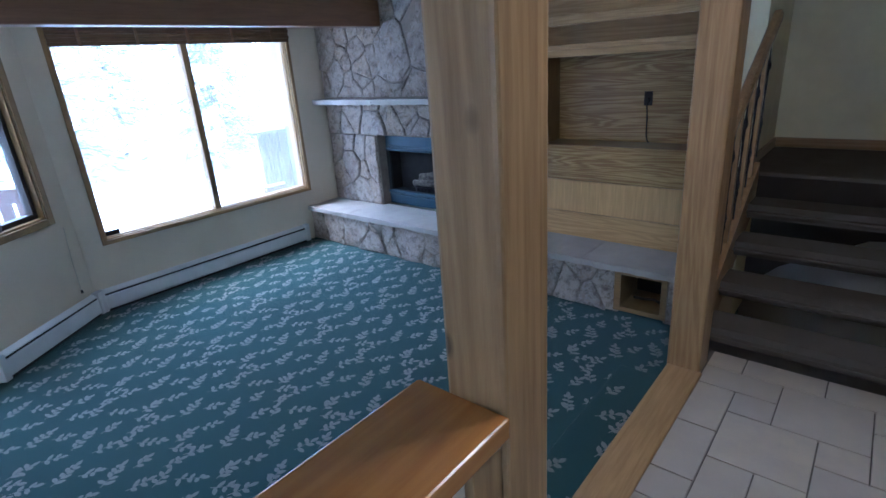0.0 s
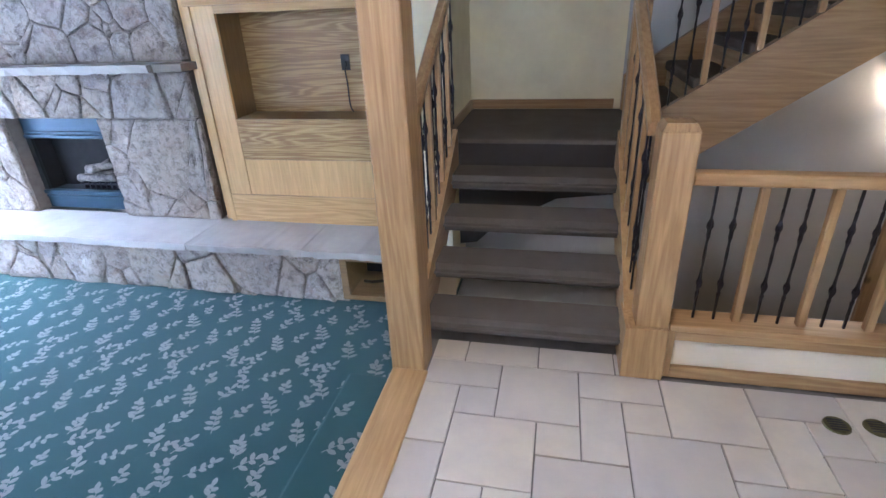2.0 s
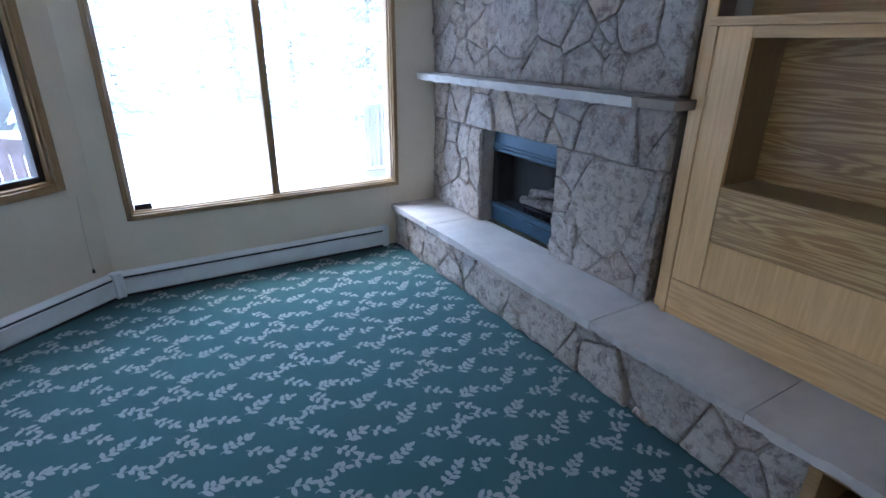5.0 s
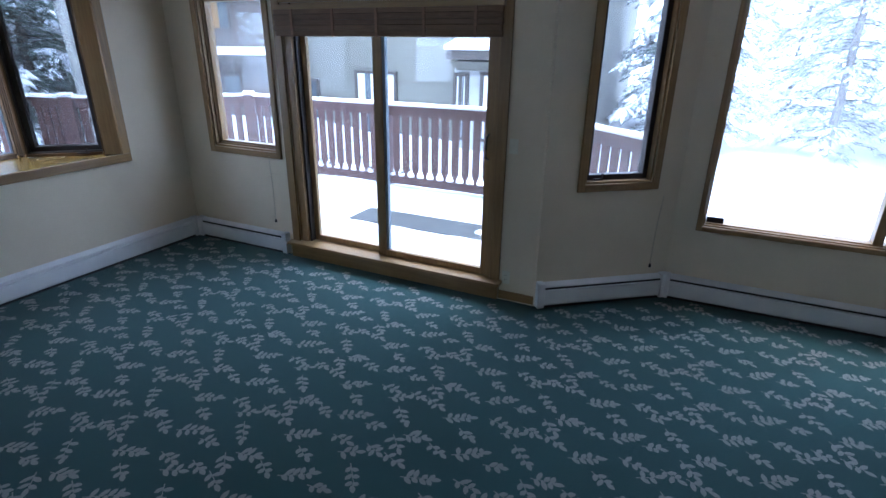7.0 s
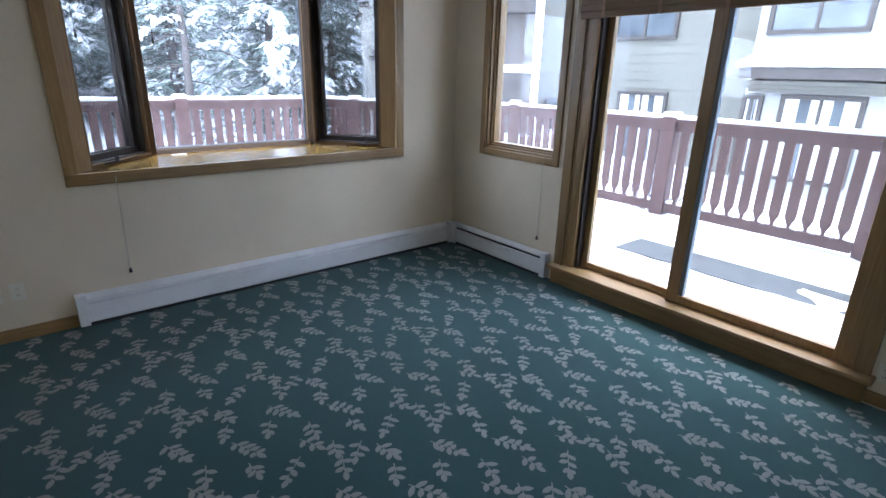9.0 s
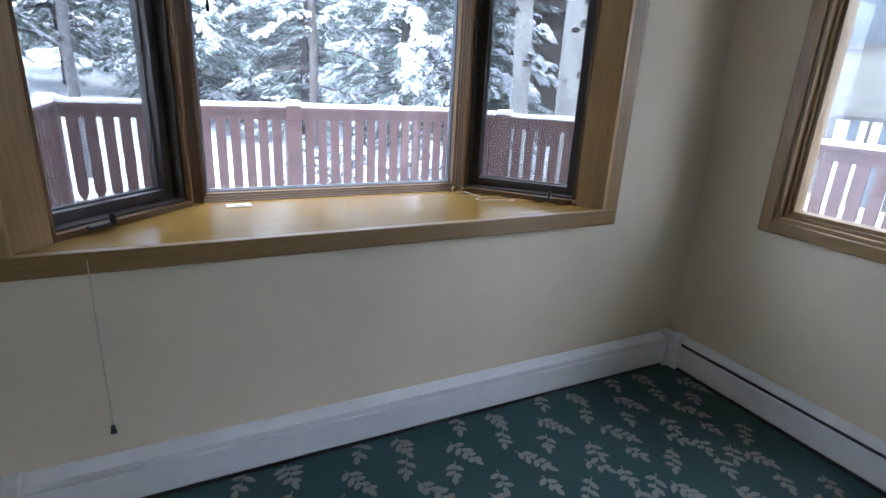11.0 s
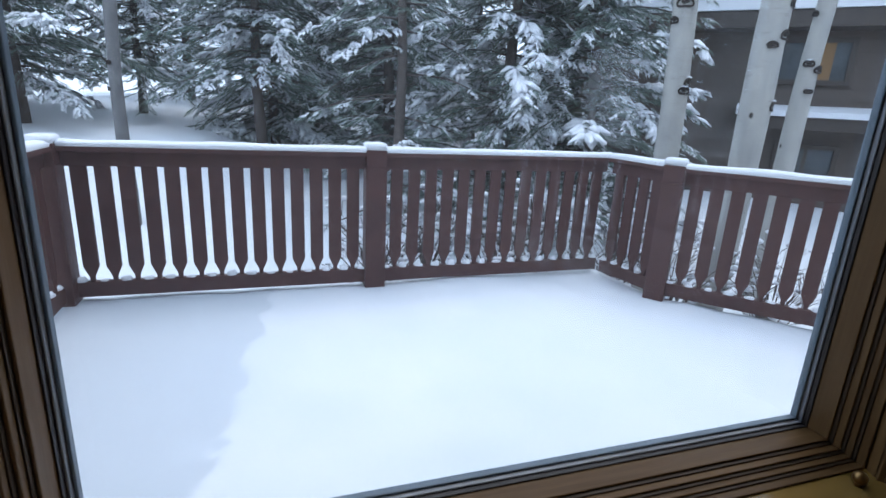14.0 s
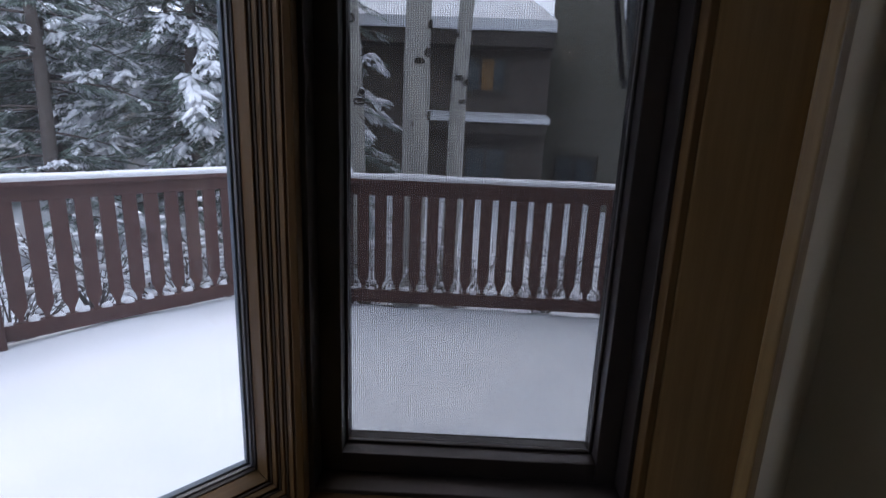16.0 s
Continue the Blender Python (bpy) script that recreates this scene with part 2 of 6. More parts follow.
carpet_leaf = carpet_material("sage_leaf_pile", (0.29, 0.29, 0.28), (0.225, 0.225, 0.215))


def stone_material():
    m, n, l, b = material("mixed_fieldstone", 0.9, 0, 0.3)
    v = coords(n, l, (1, 1, 1), True)
    oi = n.new("ShaderNodeObjectInfo")
    base = ramp(n, l, oi.outputs["Random"], [(0.0, (0.48, 0.39, 0.32)), (0.2, (0.36, 0.30, 0.27)), (0.4, (0.52, 0.40, 0.29)), (0.6, (0.40, 0.35, 0.33)), (0.8, (0.53, 0.46, 0.39)), (1.0, (0.43, 0.33, 0.25))])
    patch = noise_tex(n, l, v, 4.5, 8, 0.7, 0.9)
    c = mixc(n, l, ramp(n, l, patch, [(0.40, (0, 0, 0)), (0.62, (0.85, 0.85, 0.85))]), base, (0.55, 0.47, 0.40))
    rust = noise_tex(n, l, v, 7.5, 6, 0.65, 0.4)
    c = mixc(n, l, ramp(n, l, rust, [(0.54, (0, 0, 0)), (0.68, (0.6, 0.6, 0.6))]), c, (0.34, 0.22, 0.15))
    lich = noise_tex(n, l, v, 14, 10, 0.8, 0.5)
    c = mixc(n, l, ramp(n, l, lich, [(0.49, (0, 0, 0)), (0.60, (0.82, 0.82, 0.82))]), c, (0.17, 0.135, 0.115))
    spk = noise_tex(n, l, v, 34, 8, 0.75)
    c = mixc(n, l, ramp(n, l, spk, [(0.54, (0, 0, 0)), (0.64, (0.7, 0.7, 0.7))]), c, (0.60, 0.53, 0.46))
    l.new(c, b.inputs["Base Color"])
    h = math_node(n, l, 'ADD', patch, math_node(n, l, 'MULTIPLY', lich, 0.4))
    bump(n, l, b, math_node(n, l, 'ADD', h, math_node(n, l, 'MULTIPLY', spk, 0.25)), 1.0, 0.06)
    return m


fieldstone = stone_material()


def tile_material():
    m, n, l, b = material("porcelain_floor_tile", 0.42)
    v = coords(n, l, (1, 1, 1), True)
    oi = n.new("ShaderNodeObjectInfo")
    base = ramp(n, l, oi.outputs["Random"], [(0.0, (0.52, 0.45, 0.375)), (0.35, (0.58, 0.50, 0.39)), (0.7, (0.47, 0.415, 0.36)), (1.0, (0.62, 0.54, 0.42))])
    cloud = noise_tex(n, l, v, 6, 6, 0.6)
    c = mixc(n, l, ramp(n, l, cloud, [(0.35, (0, 0, 0)), (0.75, (0.6, 0.6, 0.6))]), base, (0.40, 0.35, 0.32))
    l.new(c, b.inputs["Base Color"])
    bump(n, l, b, noise_tex(n, l, v, 40, 4), 0.12, 0.003)
    return m


tile_mat = tile_material()
grout = plain("brown_grout", (0.20, 0.17, 0.15), (0.15, 0.13, 0.115), 12, 0.9, 0.4)


def aspen_material():
    m, n, l, b = material("aspen_bark", 0.85)
    v = coords(n, l, (3, 3, 1.0))
    big = noise_tex(n, l, v, 2.2, 5)
    scar = n.new("ShaderNodeTexVoronoi")
    l.new(coords(n, l, (5, 5, 3.2)), scar.inputs["Vector"])
    scar.inputs["Scale"].default_value = 1.0
    fine = noise_tex(n, l, coords(n, l, (4, 4, 26)), 1.6, 5)
    c = ramp(n, l, big, [(0.3, (0.50, 0.49, 0.45)), (0.7, (0.36, 0.36, 0.345))])
    c = mixc(n, l, ramp(n, l, fine, [(0.60, (0, 0, 0)), (0.74, (0.7, 0.7, 0.7))]), c, (0.20, 0.19, 0.175))
    c = mixc(n, l, ramp(n, l, scar.outputs["Distance"], [(0.06, (1, 1, 1)), (0.13, (0, 0, 0))]), c, (0.03, 0.026, 0.026))
    l.new(c, b.inputs["Base Color"])
    bump(n, l, b, fine, 0.5, 0.01)
    return m


aspen_bark = aspen_material()
knot_dark = plain("aspen_knot", (0.03, 0.026, 0.024), (0.06, 0.05, 0.045), 30, 0.95, 0.6)


def needle_material():
    m, n, l, b = material("spruce_needles", 0.7)
    g = n.new("ShaderNodeNewGeometry")
    c = ramp(n, l, g.outputs["Random Per Island"], [(0.0, (0.070, 0.112, 0.092)), (0.5, (0.145, 0.198, 0.170)), (1.0, (0.29, 0.35, 0.32))])
    l.new(c, b.inputs["Base Color"])
    return m


needles = needle_material()


def glass_material(name, haze=0.0):
    """Clear pane: see-through with a mirror sheen that grows towards grazing angles; the second argument is the share
    of a pale veil that stands in for glare and snow haze.
    """
    m, n, l, b = material(name, 0.0)
    n.remove(b)
    tr = n.new("ShaderNodeBsdfTransparent")
    tr.inputs[0].default_value = (0.95, 0.97, 0.97, 1)
    gl = n.new("ShaderNodeBsdfGlossy")
    gl.inputs["Roughness"].default_value = 0.0
    lw = n.new("ShaderNodeLayerWeight")
    lw.inputs[0].default_value = 0.5
    p5 = math_node(n, l, 'POWER', lw.outputs["Facing"], 4.0)
    fac = math_node(n, l, 'MULTIPLY_ADD', p5, 0.7)
    n[-1].inputs[2].default_value = 0.035
    mx = n.new("ShaderNodeMixShader")
    l.new(fac, mx.inputs[0])
    l.new(tr.outputs[0], mx.inputs[1])
    l.new(gl.outputs[0], mx.inputs[2])
    last = mx
    if haze:
        haze_bsdf = n.new("ShaderNodeBsdfTranslucent")
        haze_bsdf.inputs[0].default_value = (0.85, 0.88, 0.92, 1)
        last = n.new("ShaderNodeMixShader")
        share = ramp(n, l, noise_tex(n, l, coords(n, l), 2.5, 4), [(0.3, (haze * 0.75,) * 3), (0.7, (haze * 1.25,) * 3)])
        l.new(share, last.inputs[0])
        l.new(mx.outputs[0], last.inputs[1])
        l.new(haze_bsdf.outputs[0], last.inputs[2])
    l.new(last.outputs[0], n["Material Output"].inputs["Surface"])
    return m


# stronger veils wash out the view as outdoor glare and snowfall would
glass = glass_material("window_glass", 0.012)
glass_hazed = glass_material("hazed_window_glass", 0.030)
glass_veiled = glass_material("veiled_window_glass", 0.085)


def dark_glass_material():
    m, n, l, b = material("far_window_glass", 0.08)
    v = coords(n, l)
    c = ramp(n, l, noise_tex(n, l, v, 1.5, 3), [(0.3, (0.05, 0.06, 0.07)), (0.7, (0.12, 0.14, 0.15))])
    l.new(c, b.inputs["Base Color"])
    return m


dark_glass = dark_glass_material()


def screen_material():
    m, n, l, b = material("insect_screen_weave", 0.7)
    b.inputs["Base Color"].default_value = (0.03, 0.03, 0.032, 1)
    tr = n.new("ShaderNodeBsdfTransparent")
    mx = n.new("ShaderNodeMixShader")
    wv = []
    for ax, s in (("X", 1.0), ("Z", 1.0)):
        w = n.new("ShaderNodeTexWave")
        w.bands_direction = ax
        w.inputs["Scale"].default_value = 110.0
        l.new(coords(n, l), w.inputs["Vector"])
        wv.append(w.outputs["Fac"])
    mxm = math_node(n, l, 'MAXIMUM', wv[0], wv[1])
    fac = math_node(n, l, 'MULTIPLY_ADD', mxm, 0.36)
    n[-1].inputs[2].default_value = 0.13
    l.new(fac, mx.inputs[0])
    l.new(tr.outputs[0], mx.inputs[1])
    l.new(b.outputs[0], mx.inputs[2])
    l.new(mx.outputs[0], n["Material Output"].inputs["Surface"])
    return m


screen_mat = screen_material()


def glow(name, col, strength):
    m = bpy.data.materials.new(name)
    m.use_nodes = True
    b = m.node_tree.nodes["Principled BSDF"]
    b.inputs["Base Color"].default_value = (*col, 1)
    b.inputs["Emission Color"].default_value = (*col, 1)
    b.inputs["Emission Strength"].default_value = strength
    return m


sconce_glow = glow("lit_sconce_glass", (1.0, 0.78, 0.5), 8.0)
lamp_glow = glow("lit_ceiling_lamp_glass", (1.0, 0.86, 0.68), 6.0)
far_glow = glow("lit_far_window", (0.22, 0.12, 0.04), 0.06)

# ---- mesh helpers ----


def box(bm, x0, x1, y0, y1, z0, z1, bev=0.0, m=None):
    """Adds a box, bevelled by bev, moved by m."""
    r = bmesh.ops.create_cube(bm, size=1.0)
    vs = r["verts"]
    for v in vs:
        v.co = Vector(((x0 + x1) / 2 + v.co.x * (x1 - x0), (y0 + y1) / 2 + v.co.y * (y1 - y0), (z0 + z1) / 2 + v.co.z * (z1 - z0)))
    if bev:
        es = list({e for v in vs for e in v.link_edges})
        out = bmesh.ops.bevel(bm, geom=es, offset=bev, segments=2, affect='EDGES', profile=0.5)
        vs = list({v for f in out["faces"] for v in f.verts} | {v for v in vs if v.is_valid})
    if m is not None:
        for v in vs:
            v.co = m @ v.co
    return bm


def prism(bm, pts, a, b, axis=1, m=None):
    """Extrudes a 2D outline from a to b along axis; the outline lies in the two other axes in order."""
    def place(p, s):
        c = [p[0], p[1]]
        c.insert(axis, s)
        return Vector(c)
    lo = [bm.verts.new(place(p, a)) for p in pts]
    hi = [bm.verts.new(place(p, b)) for p in pts]
    k = len(pts)
    bm.faces.new(lo)
    bm.faces.new(hi[::-1])
    for i in range(k):
        bm.faces.new((lo[i], lo[(i + 1) % k], hi[(i + 1) % k], hi[i]))
    if m is not None:
        for v in lo + hi:
            v.co = m @ v.co
    return bm


def tube(bm, pts, rad, sides=8):
    """A round bar along pts; rad may be a list."""
    rads = rad if isinstance(rad, (list, tuple)) else [rad] * len(pts)
    rings = []
    for i, p in enumerate(pts):
        d = (Vector(pts[min(i + 1, len(pts) - 1)]) - Vector(pts[max(i - 1, 0)])).normalized()
        u = d.cross(Vector((0, 0, 1)) if abs(d.z) < 0.9 else Vector((1, 0, 0))).normalized()
        w = d.cross(u)
        rings.append([bm.verts.new(Vector(p) + rads[i] * (math.cos(a) * u + math.sin(a) * w)) for a in [2 * math.pi * k / sides for k in range(sides)]])
    for r, s in zip(rings, rings[1:]):
        for k in range(sides):
            bm.faces.new((r[k], r[(k + 1) % sides], s[(k + 1) % sides], s[k]))
    bm.faces.new(rings[0][::-1])
    bm.faces.new(rings[-1])
    return bm


def finish(name, bm, mat, smooth=False):
    bmesh.ops.recalc_face_normals(bm, faces=bm.faces[:])
    me = bpy.data.meshes.new(name)
    bm.to_mesh(me)
    bm.free()
    if smooth:
        for p in me.polygons:
            p.use_smooth = True
    me.materials.append(mat)
    return me


def part(name, bm, mat, parent=None, label="", smooth=False):
    ob = new(name, finish(name, bm, mat, smooth))
    ob.parent = parent
    return tagged(ob, label)


def thing(name, label, category, group="", kind="", at=None):
    ob = new(name)
    ob.empty_display_size = 0.1
    if at is not None:
        ob.matrix_basis = at
    return tagged(ob, label, category, group, kind)


def solid(name, bm, mat, label="", category="", kind="", group="", smooth=False):
    return tagged(part(name, bm, mat, smooth=smooth), label, category, group, kind)


def boxes(*rows, bev=0.0, m=None):
    bm = bmesh.new()
    for r in rows:
        box(bm, *r, bev=bev, m=m)
    return bm


def local(p0, p1, out_side):
    """Frame of a wall from p0 to p1: u along it, v outwards, z up. out_side +1: outwards is to the left of the way."""
    d = (Vector((*p1, 0)) - Vector((*p0, 0))).normalized()
    o = Vector((-d.y, d.x, 0)) * out_side
    return Matrix(((d.x, o.x, 0, p0[0]), (d.y, o.y, 0, p0[1]), (0, 0, 1, 0), (0, 0, 0, 1)))


def wall(name, m, length, z0, z1, th, holes, mat, label=""):
    """A wall with rectangular openings that go through it."""
    bm = bmesh.new()
    us = sorted({0.0, length, *[h[0] for h in holes], *[h[1] for h in holes]})
    for a, b in zip(us, us[1:]):
        mid = (a + b) / 2
        cut = sorted([(h[2], h[3]) for h in holes if h[0] < mid < h[1]])
        lo = z0
        for c0, c1 in cut:
            if c0 - lo > 1e-4:
                box(bm, a, b, 0, th, lo, c0, m=m)
            lo = c1
        if z1 - lo > 1e-4:
            box(bm, a, b, 0, th, lo, z1, m=m)
    bmesh.ops.remove_doubles(bm, verts=bm.verts[:], dist=1e-5)
    return solid(name, bm, mat, label, "wall", "structure")


# ---- plan ----
CEIL = 2.75
TILE = 0.41
P_SW = (-3.375, -3.25)
P_C1 = (-3.34, 0.68)
P_C2 = (-4.06, 1.62)
P_NW = (-4.06, 5.05)
TH = 0.16
M_SL = local(P_SW, (-3.375, 0.68), 1)
M_DG = local(P_C1, P_C2, 1)
M_WN = local(P_C2, P_NW, 1)
M_BY = local((1.0, -3.25), (-3.375, -3.25), 1)

# side window and sliding door, casement on the splayed wall, large window, bay
HOLES_SL = [(0.45, 1.27, 1.04, 2.45), (1.47, 3.52, 0.13, 2.36)]
HOLES_DG = [(0.335, 0.92, 1.035, 2.45)]
HOLES_WN = [(0.22, 2.57, 0.68, 2.54)]
HOLES_BY = [(1.15, 3.72, 1.0, 2.45)]
LEN_DG = (Vector((*P_C2, 0)) - Vector((*P_C1, 0))).length
wall("wall_west_slider", M_SL, 3.93, -0.05, CEIL, TH, HOLES_SL, wall_white, "cream plaster wall with the patio door")
wall("wall_splayed", M_DG, LEN_DG, -0.05, CEIL, TH, HOLES_DG, wall_white, "cream plaster splayed wall with a casement")
wall("wall_west_window", M_WN, 3.43, -0.05, CEIL, TH, HOLES_WN, wall_white, "cream plaster wall with the large window")
wall("wall_south_bay", M_BY, 4.375, -0.05, CEIL, TH, HOLES_BY, wall_white, "cream plaster wall below and round the bay")

# plain walls that close the place
wall("wall_north_alcove", local((-4.06, 5.05), (0.62, 5.05), 1), 4.68, -0.05, CEIL, TH, [], wall_white, "cream plaster wall behind hearth and cabinet")
wall("wall_stair_side", local((0.62, 4.42), (0.62, 5.21), -1), 0.94, 0.0, 4.6, 0.2, [], wall_sponge, "sponged plaster wall beside the landing")
wall("wall_stair_back", local((0.62, 5.36), (2.0, 5.36), 1), 1.38, -1.9, 4.6, TH, [], wall_sponge, "sponged plaster wall behind the landing")
# beyond x = 2 the wall turns grey, partly as shade below the flight
wall("wall_stairwell", local((2.0, 5.36), (5.6, 5.36), 1), 3.6, -1.9, 4.6, TH, [], wall_grey, "plaster wall of the stairwell, greyed for the shade under the flight")
M_HE = local((5.6, -3.25), (5.6, 5.52), -1)
M_HS = local((1.0, -3.25), (5.6, -3.25), -1)
wall("wall_hall_east", M_HE, 8.77, -1.9, 4.6, TH, [], wall_sponge, "sponged plaster hall wall")
# the opening is for the added window that lights the hall
wall("wall_hall_south", M_HS, 4.6, -0.05, CEIL, TH, [(0.75, 2.75, 1.0, 2.4)], wall_sponge, "sponged plaster hall wall")
solid("ceiling", boxes((-4.3, 5.76, -3.5, 4.3, CEIL, CEIL + 0.14), (-4.3, 0.62, 4.3, 5.3, CEIL, CEIL + 0.14)), ceiling_white, "painted plaster ceiling", "ceiling", "structure")
solid("stairwell_ceiling", boxes((0.6, 5.76, 4.25, 5.55, 4.6, 4.7), (0.62, 5.76, 4.2, 4.3, CEIL + 0.14, 4.6)), ceiling_white, "painted plaster ceiling over the stairs", "ceiling", "structure")
solid("stairwell_floor", boxes((0.8, 5.6, 3.2, 5.4, -1.95, -1.85)), stair_carpet, "taupe carpet at the foot of the lower stairs", "floor", "structure")

# unseen walls added to block daylight from below the hall floor
solid("stairwell_wall_south", boxes((0.75, 5.6, 3.19, 3.255, -1.95, 0.098)), wall_grey, "added grey wall under the hall edge, closing off daylight", "wall", "structure")
solid("stairwell_wall_west", boxes((0.68, 0.745, 3.19, 5.36, -1.95, -0.125)), wall_grey, "added grey wall beside the lower flight, closing off daylight", "wall", "structure")

# carpeted floor, sunken below the hall
bm = bmesh.new()
prism(bm, [(0.8, -3.25), (0.8, 4.3), (0.8, 5.05), (-4.06, 5.05), (-4.06, 1.62), (-3.34, 0.68), (-3.375, -3.25)], -0.12, 0.0, 2)
floor = solid("floor", bm, carpet_teal, "teal carpet woven with pale sage leaf sprigs", "carpet", "structure")
solid("hall_slab", boxes((0.83, 1.965, 3.27, 3.58, 0.1, TILE - 0.012), (0.93, 5.6, -3.25, 3.27, 0.1, TILE - 0.012)), grout, "brown grout bed under the hall tiles", "floor", "structure")

# half wall with varnished cap, posts and sill
hw = thing("half_wall", "cream half wall with a varnished wood cap beside the post", "half wall", kind="structure")
part("plaster_body", boxes((0.90, 1.028, -3.25, 0.962, 0.0, 1.43)), wall_white, hw)
part("cap", boxes((0.852, 1.074, -3.25, 0.974, 1.43, 1.475), bev=0.006), cap_wood, hw, "glossy red-brown varnished cap")
part("end_trim", boxes((1.029, 1.052, 0.885, 0.974, TILE, 1.43), bev=0.003), fir_z, hw)
part("base_trim", boxes((1.029, 1.044, -3.25, 0.885, TILE, TILE + 0.09), bev=0.003), fir_y, hw)

solid("post", boxes((0.925, 1.062, 0.977, 1.135, TILE - 0.02, CEIL), bev=0.01), fir_z, "square fir post beside the varnished half wall", "post", "structure", "posts")
solid("post", boxes((0.785, 0.955, 2.985, 3.165, 0.0, CEIL), bev=0.012), fir_z, "square knotty fir post at the foot of the stairs", "post", "structure", "posts")
solid("sill_beam", boxes((0.79, 0.972, 1.0, 2.99, 0.27, TILE + 0.012), bev=0.008), fir_y, "worn wood sill edging the tiled hall floor", "sill", "structure")
step = solid("carpet_step", boxes((0.46, 0.802, 1.0, 3.17, 0.0, 0.205), bev=0.02), carpet_teal, "teal leaf-patterned carpet step below the sill", "step", "structure")
solid("sill_riser", boxes((0.79, 0.806, 1.0, 3.0, 0.205, 0.40)), carpet_teal, "teal carpet riser under the sill", "riser", "structure")
solid("floor_edge", boxes((0.79, 0.899, -3.25, 1.0, 0.0, TILE - 0.01)), wall_white, "plaster edge of the raised hall floor", "wall", "structure")
solid("stair_side_panel", boxes((0.79, 0.83, 3.17, 4.44, 0.0, 0.40)), wall_white, "cream plaster panel beside the stairs", "panel", "structure")
solid("ceiling_beam", boxes((-3.05, -2.9, 1.0, 4.64, 2.48, CEIL), bev=0.01), beam_wood, "dark stained ceiling beam running to the chimney", "beam", "structure")

# ---- windows ----


def ring(bm, u0, u1, z0, z1, w, v0, v1, m, sides="LRTB", bev=0.0):
    """A rectangular frame of width w, mitre-free, v0 to v1 deep."""
    if "L" in sides:
        box(bm, u0, u0 + w, v0, v1, z0, z1, bev, m)
    if "R" in sides:
        box(bm, u1 - w, u1, v0, v1, z0, z1, bev, m)
    if "B" in sides:
        box(bm, u0 + w, u1 - w, v0, v1, z0, z0 + w, bev, m)
    if "T" in sides:
        box(bm, u0 + w, u1 - w, v0, v1, z1 - w, z1, bev, m)


def frame_parts(owner, m, u0, u1, z0, z1, steps, horizontal):
    """Stepped window frame: steps of (width, v0, v1, material or None). Returns the clear opening."""
    for w, v0, v1, mt in steps:
        bm = bmesh.new()
        ring(bm, u0, u1, z0, z1, w, v0, v1, m, "LR", 0.002)
        part("window_frame", bm, mt or trim_z, owner)
        bm = bmesh.new()
        ring(bm, u0, u1, z0, z1, w, v0, v1, m, "BT", 0.002)
        part("window_frame", bm, horizontal if mt in (None, sash_z) else mt, owner)
        u0, u1, z0, z1 = u0 + w, u1 - w, z0 + w, z1 - w
    return u0, u1, z0, z1


def pane(owner, m, u0, u1, z0, z1, v, mat=None):
    ob = part("pane", boxes((u0, u1, v, v + 0.004, z0, z1), m=m), mat or glass_hazed, owner)
    ob.visible_shadow = False
    return ob


def casing(owner, m, u0, u1, z0, z1, w, horizontal, top=True):
    bm = bmesh.new()
    ring(bm, u0 - w, u1 + w, z0 - w, z1 + w, w, -0.022, -0.001, m, "LR", 0.004)
    part("casing", bm, trim_z, owner)
    bm = bmesh.new()
    ring(bm, u0 - w, u1 + w, z0 - w, z1 + w, w, -0.022, -0.001, m, "BT", 0.004)
    part("casing", bm, horizontal, owner)


STEPS = [(0.02, -0.002, 0.15, None), (0.016, 0.03, 0.15, None)]

# side window by the patio door
w1 = thing("window_1", "fixed narrow window with wood casing, snowy deck outside", "window", kind="structure")
casing(w1, M_SL, 0.45, 1.27, 1.04, 2.45, 0.06, trim_y)
a = frame_parts(w1, M_SL, 0.45, 1.27, 1.04, 2.45, STEPS + [(0.02, 0.05, 0.13, None)], trim_y)
pane(w1, M_SL, *a, 0.09)

# casement on the splayed wall
w2 = thing("window_2", "narrow casement with a dark sash and wood casing", "window", kind="structure")
casing(w2, M_DG, 0.335, 0.92, 1.035, 2.45, 0.06, trim_y)
a = frame_parts(w2, M_DG, 0.335, 0.92, 1.035, 2.45, [(0.018, -0.002, 0.15, None), (0.042, 0.05, 0.12, mullion_dark)], trim_y)
pane(w2, M_DG, *a, 0.09)
part("crank", boxes((0.43, 0.50, 0.02, 0.05, 1.055, 1.07), (0.485, 0.495, 0.0, 0.03, 1.06, 1.115), bev=0.003, m=M_DG), mullion_dark, w2, "dark window crank")

# large two-light window
w3 = thing("window_3", "large two-light window with wood casing facing the snow", "window", kind="structure")
casing(w3, M_WN, 0.22, 2.57, 0.68, 2.54, 0.042, trim_y)
a = frame_parts(w3, M_WN, 0.22, 2.57, 0.68, 2.54, [(0.012, -0.002, 0.15, None), (0.010, 0.03, 0.15, None)], trim_y)
mid = 3.01 - P_C2[1]
part("mullion", boxes((mid - 0.032, mid + 0.032, 0.03, 0.13, a[2], a[3]), bev=0.004, m=M_WN), trim_z, w3)
pane(w3, M_WN, a[0], mid - 0.03, a[2], a[3], 0.08, glass_veiled)
pane(w3, M_WN, mid + 0.03, a[1], a[2], a[3], 0.08, glass_veiled)
part("window_sticker", boxes((a[0] + 0.005, a[0] + 0.13, 0.06, 0.072, a[2], a[2] + 0.045), m=M_WN), plastic_brown, w3, "dark block at the sill's corner")

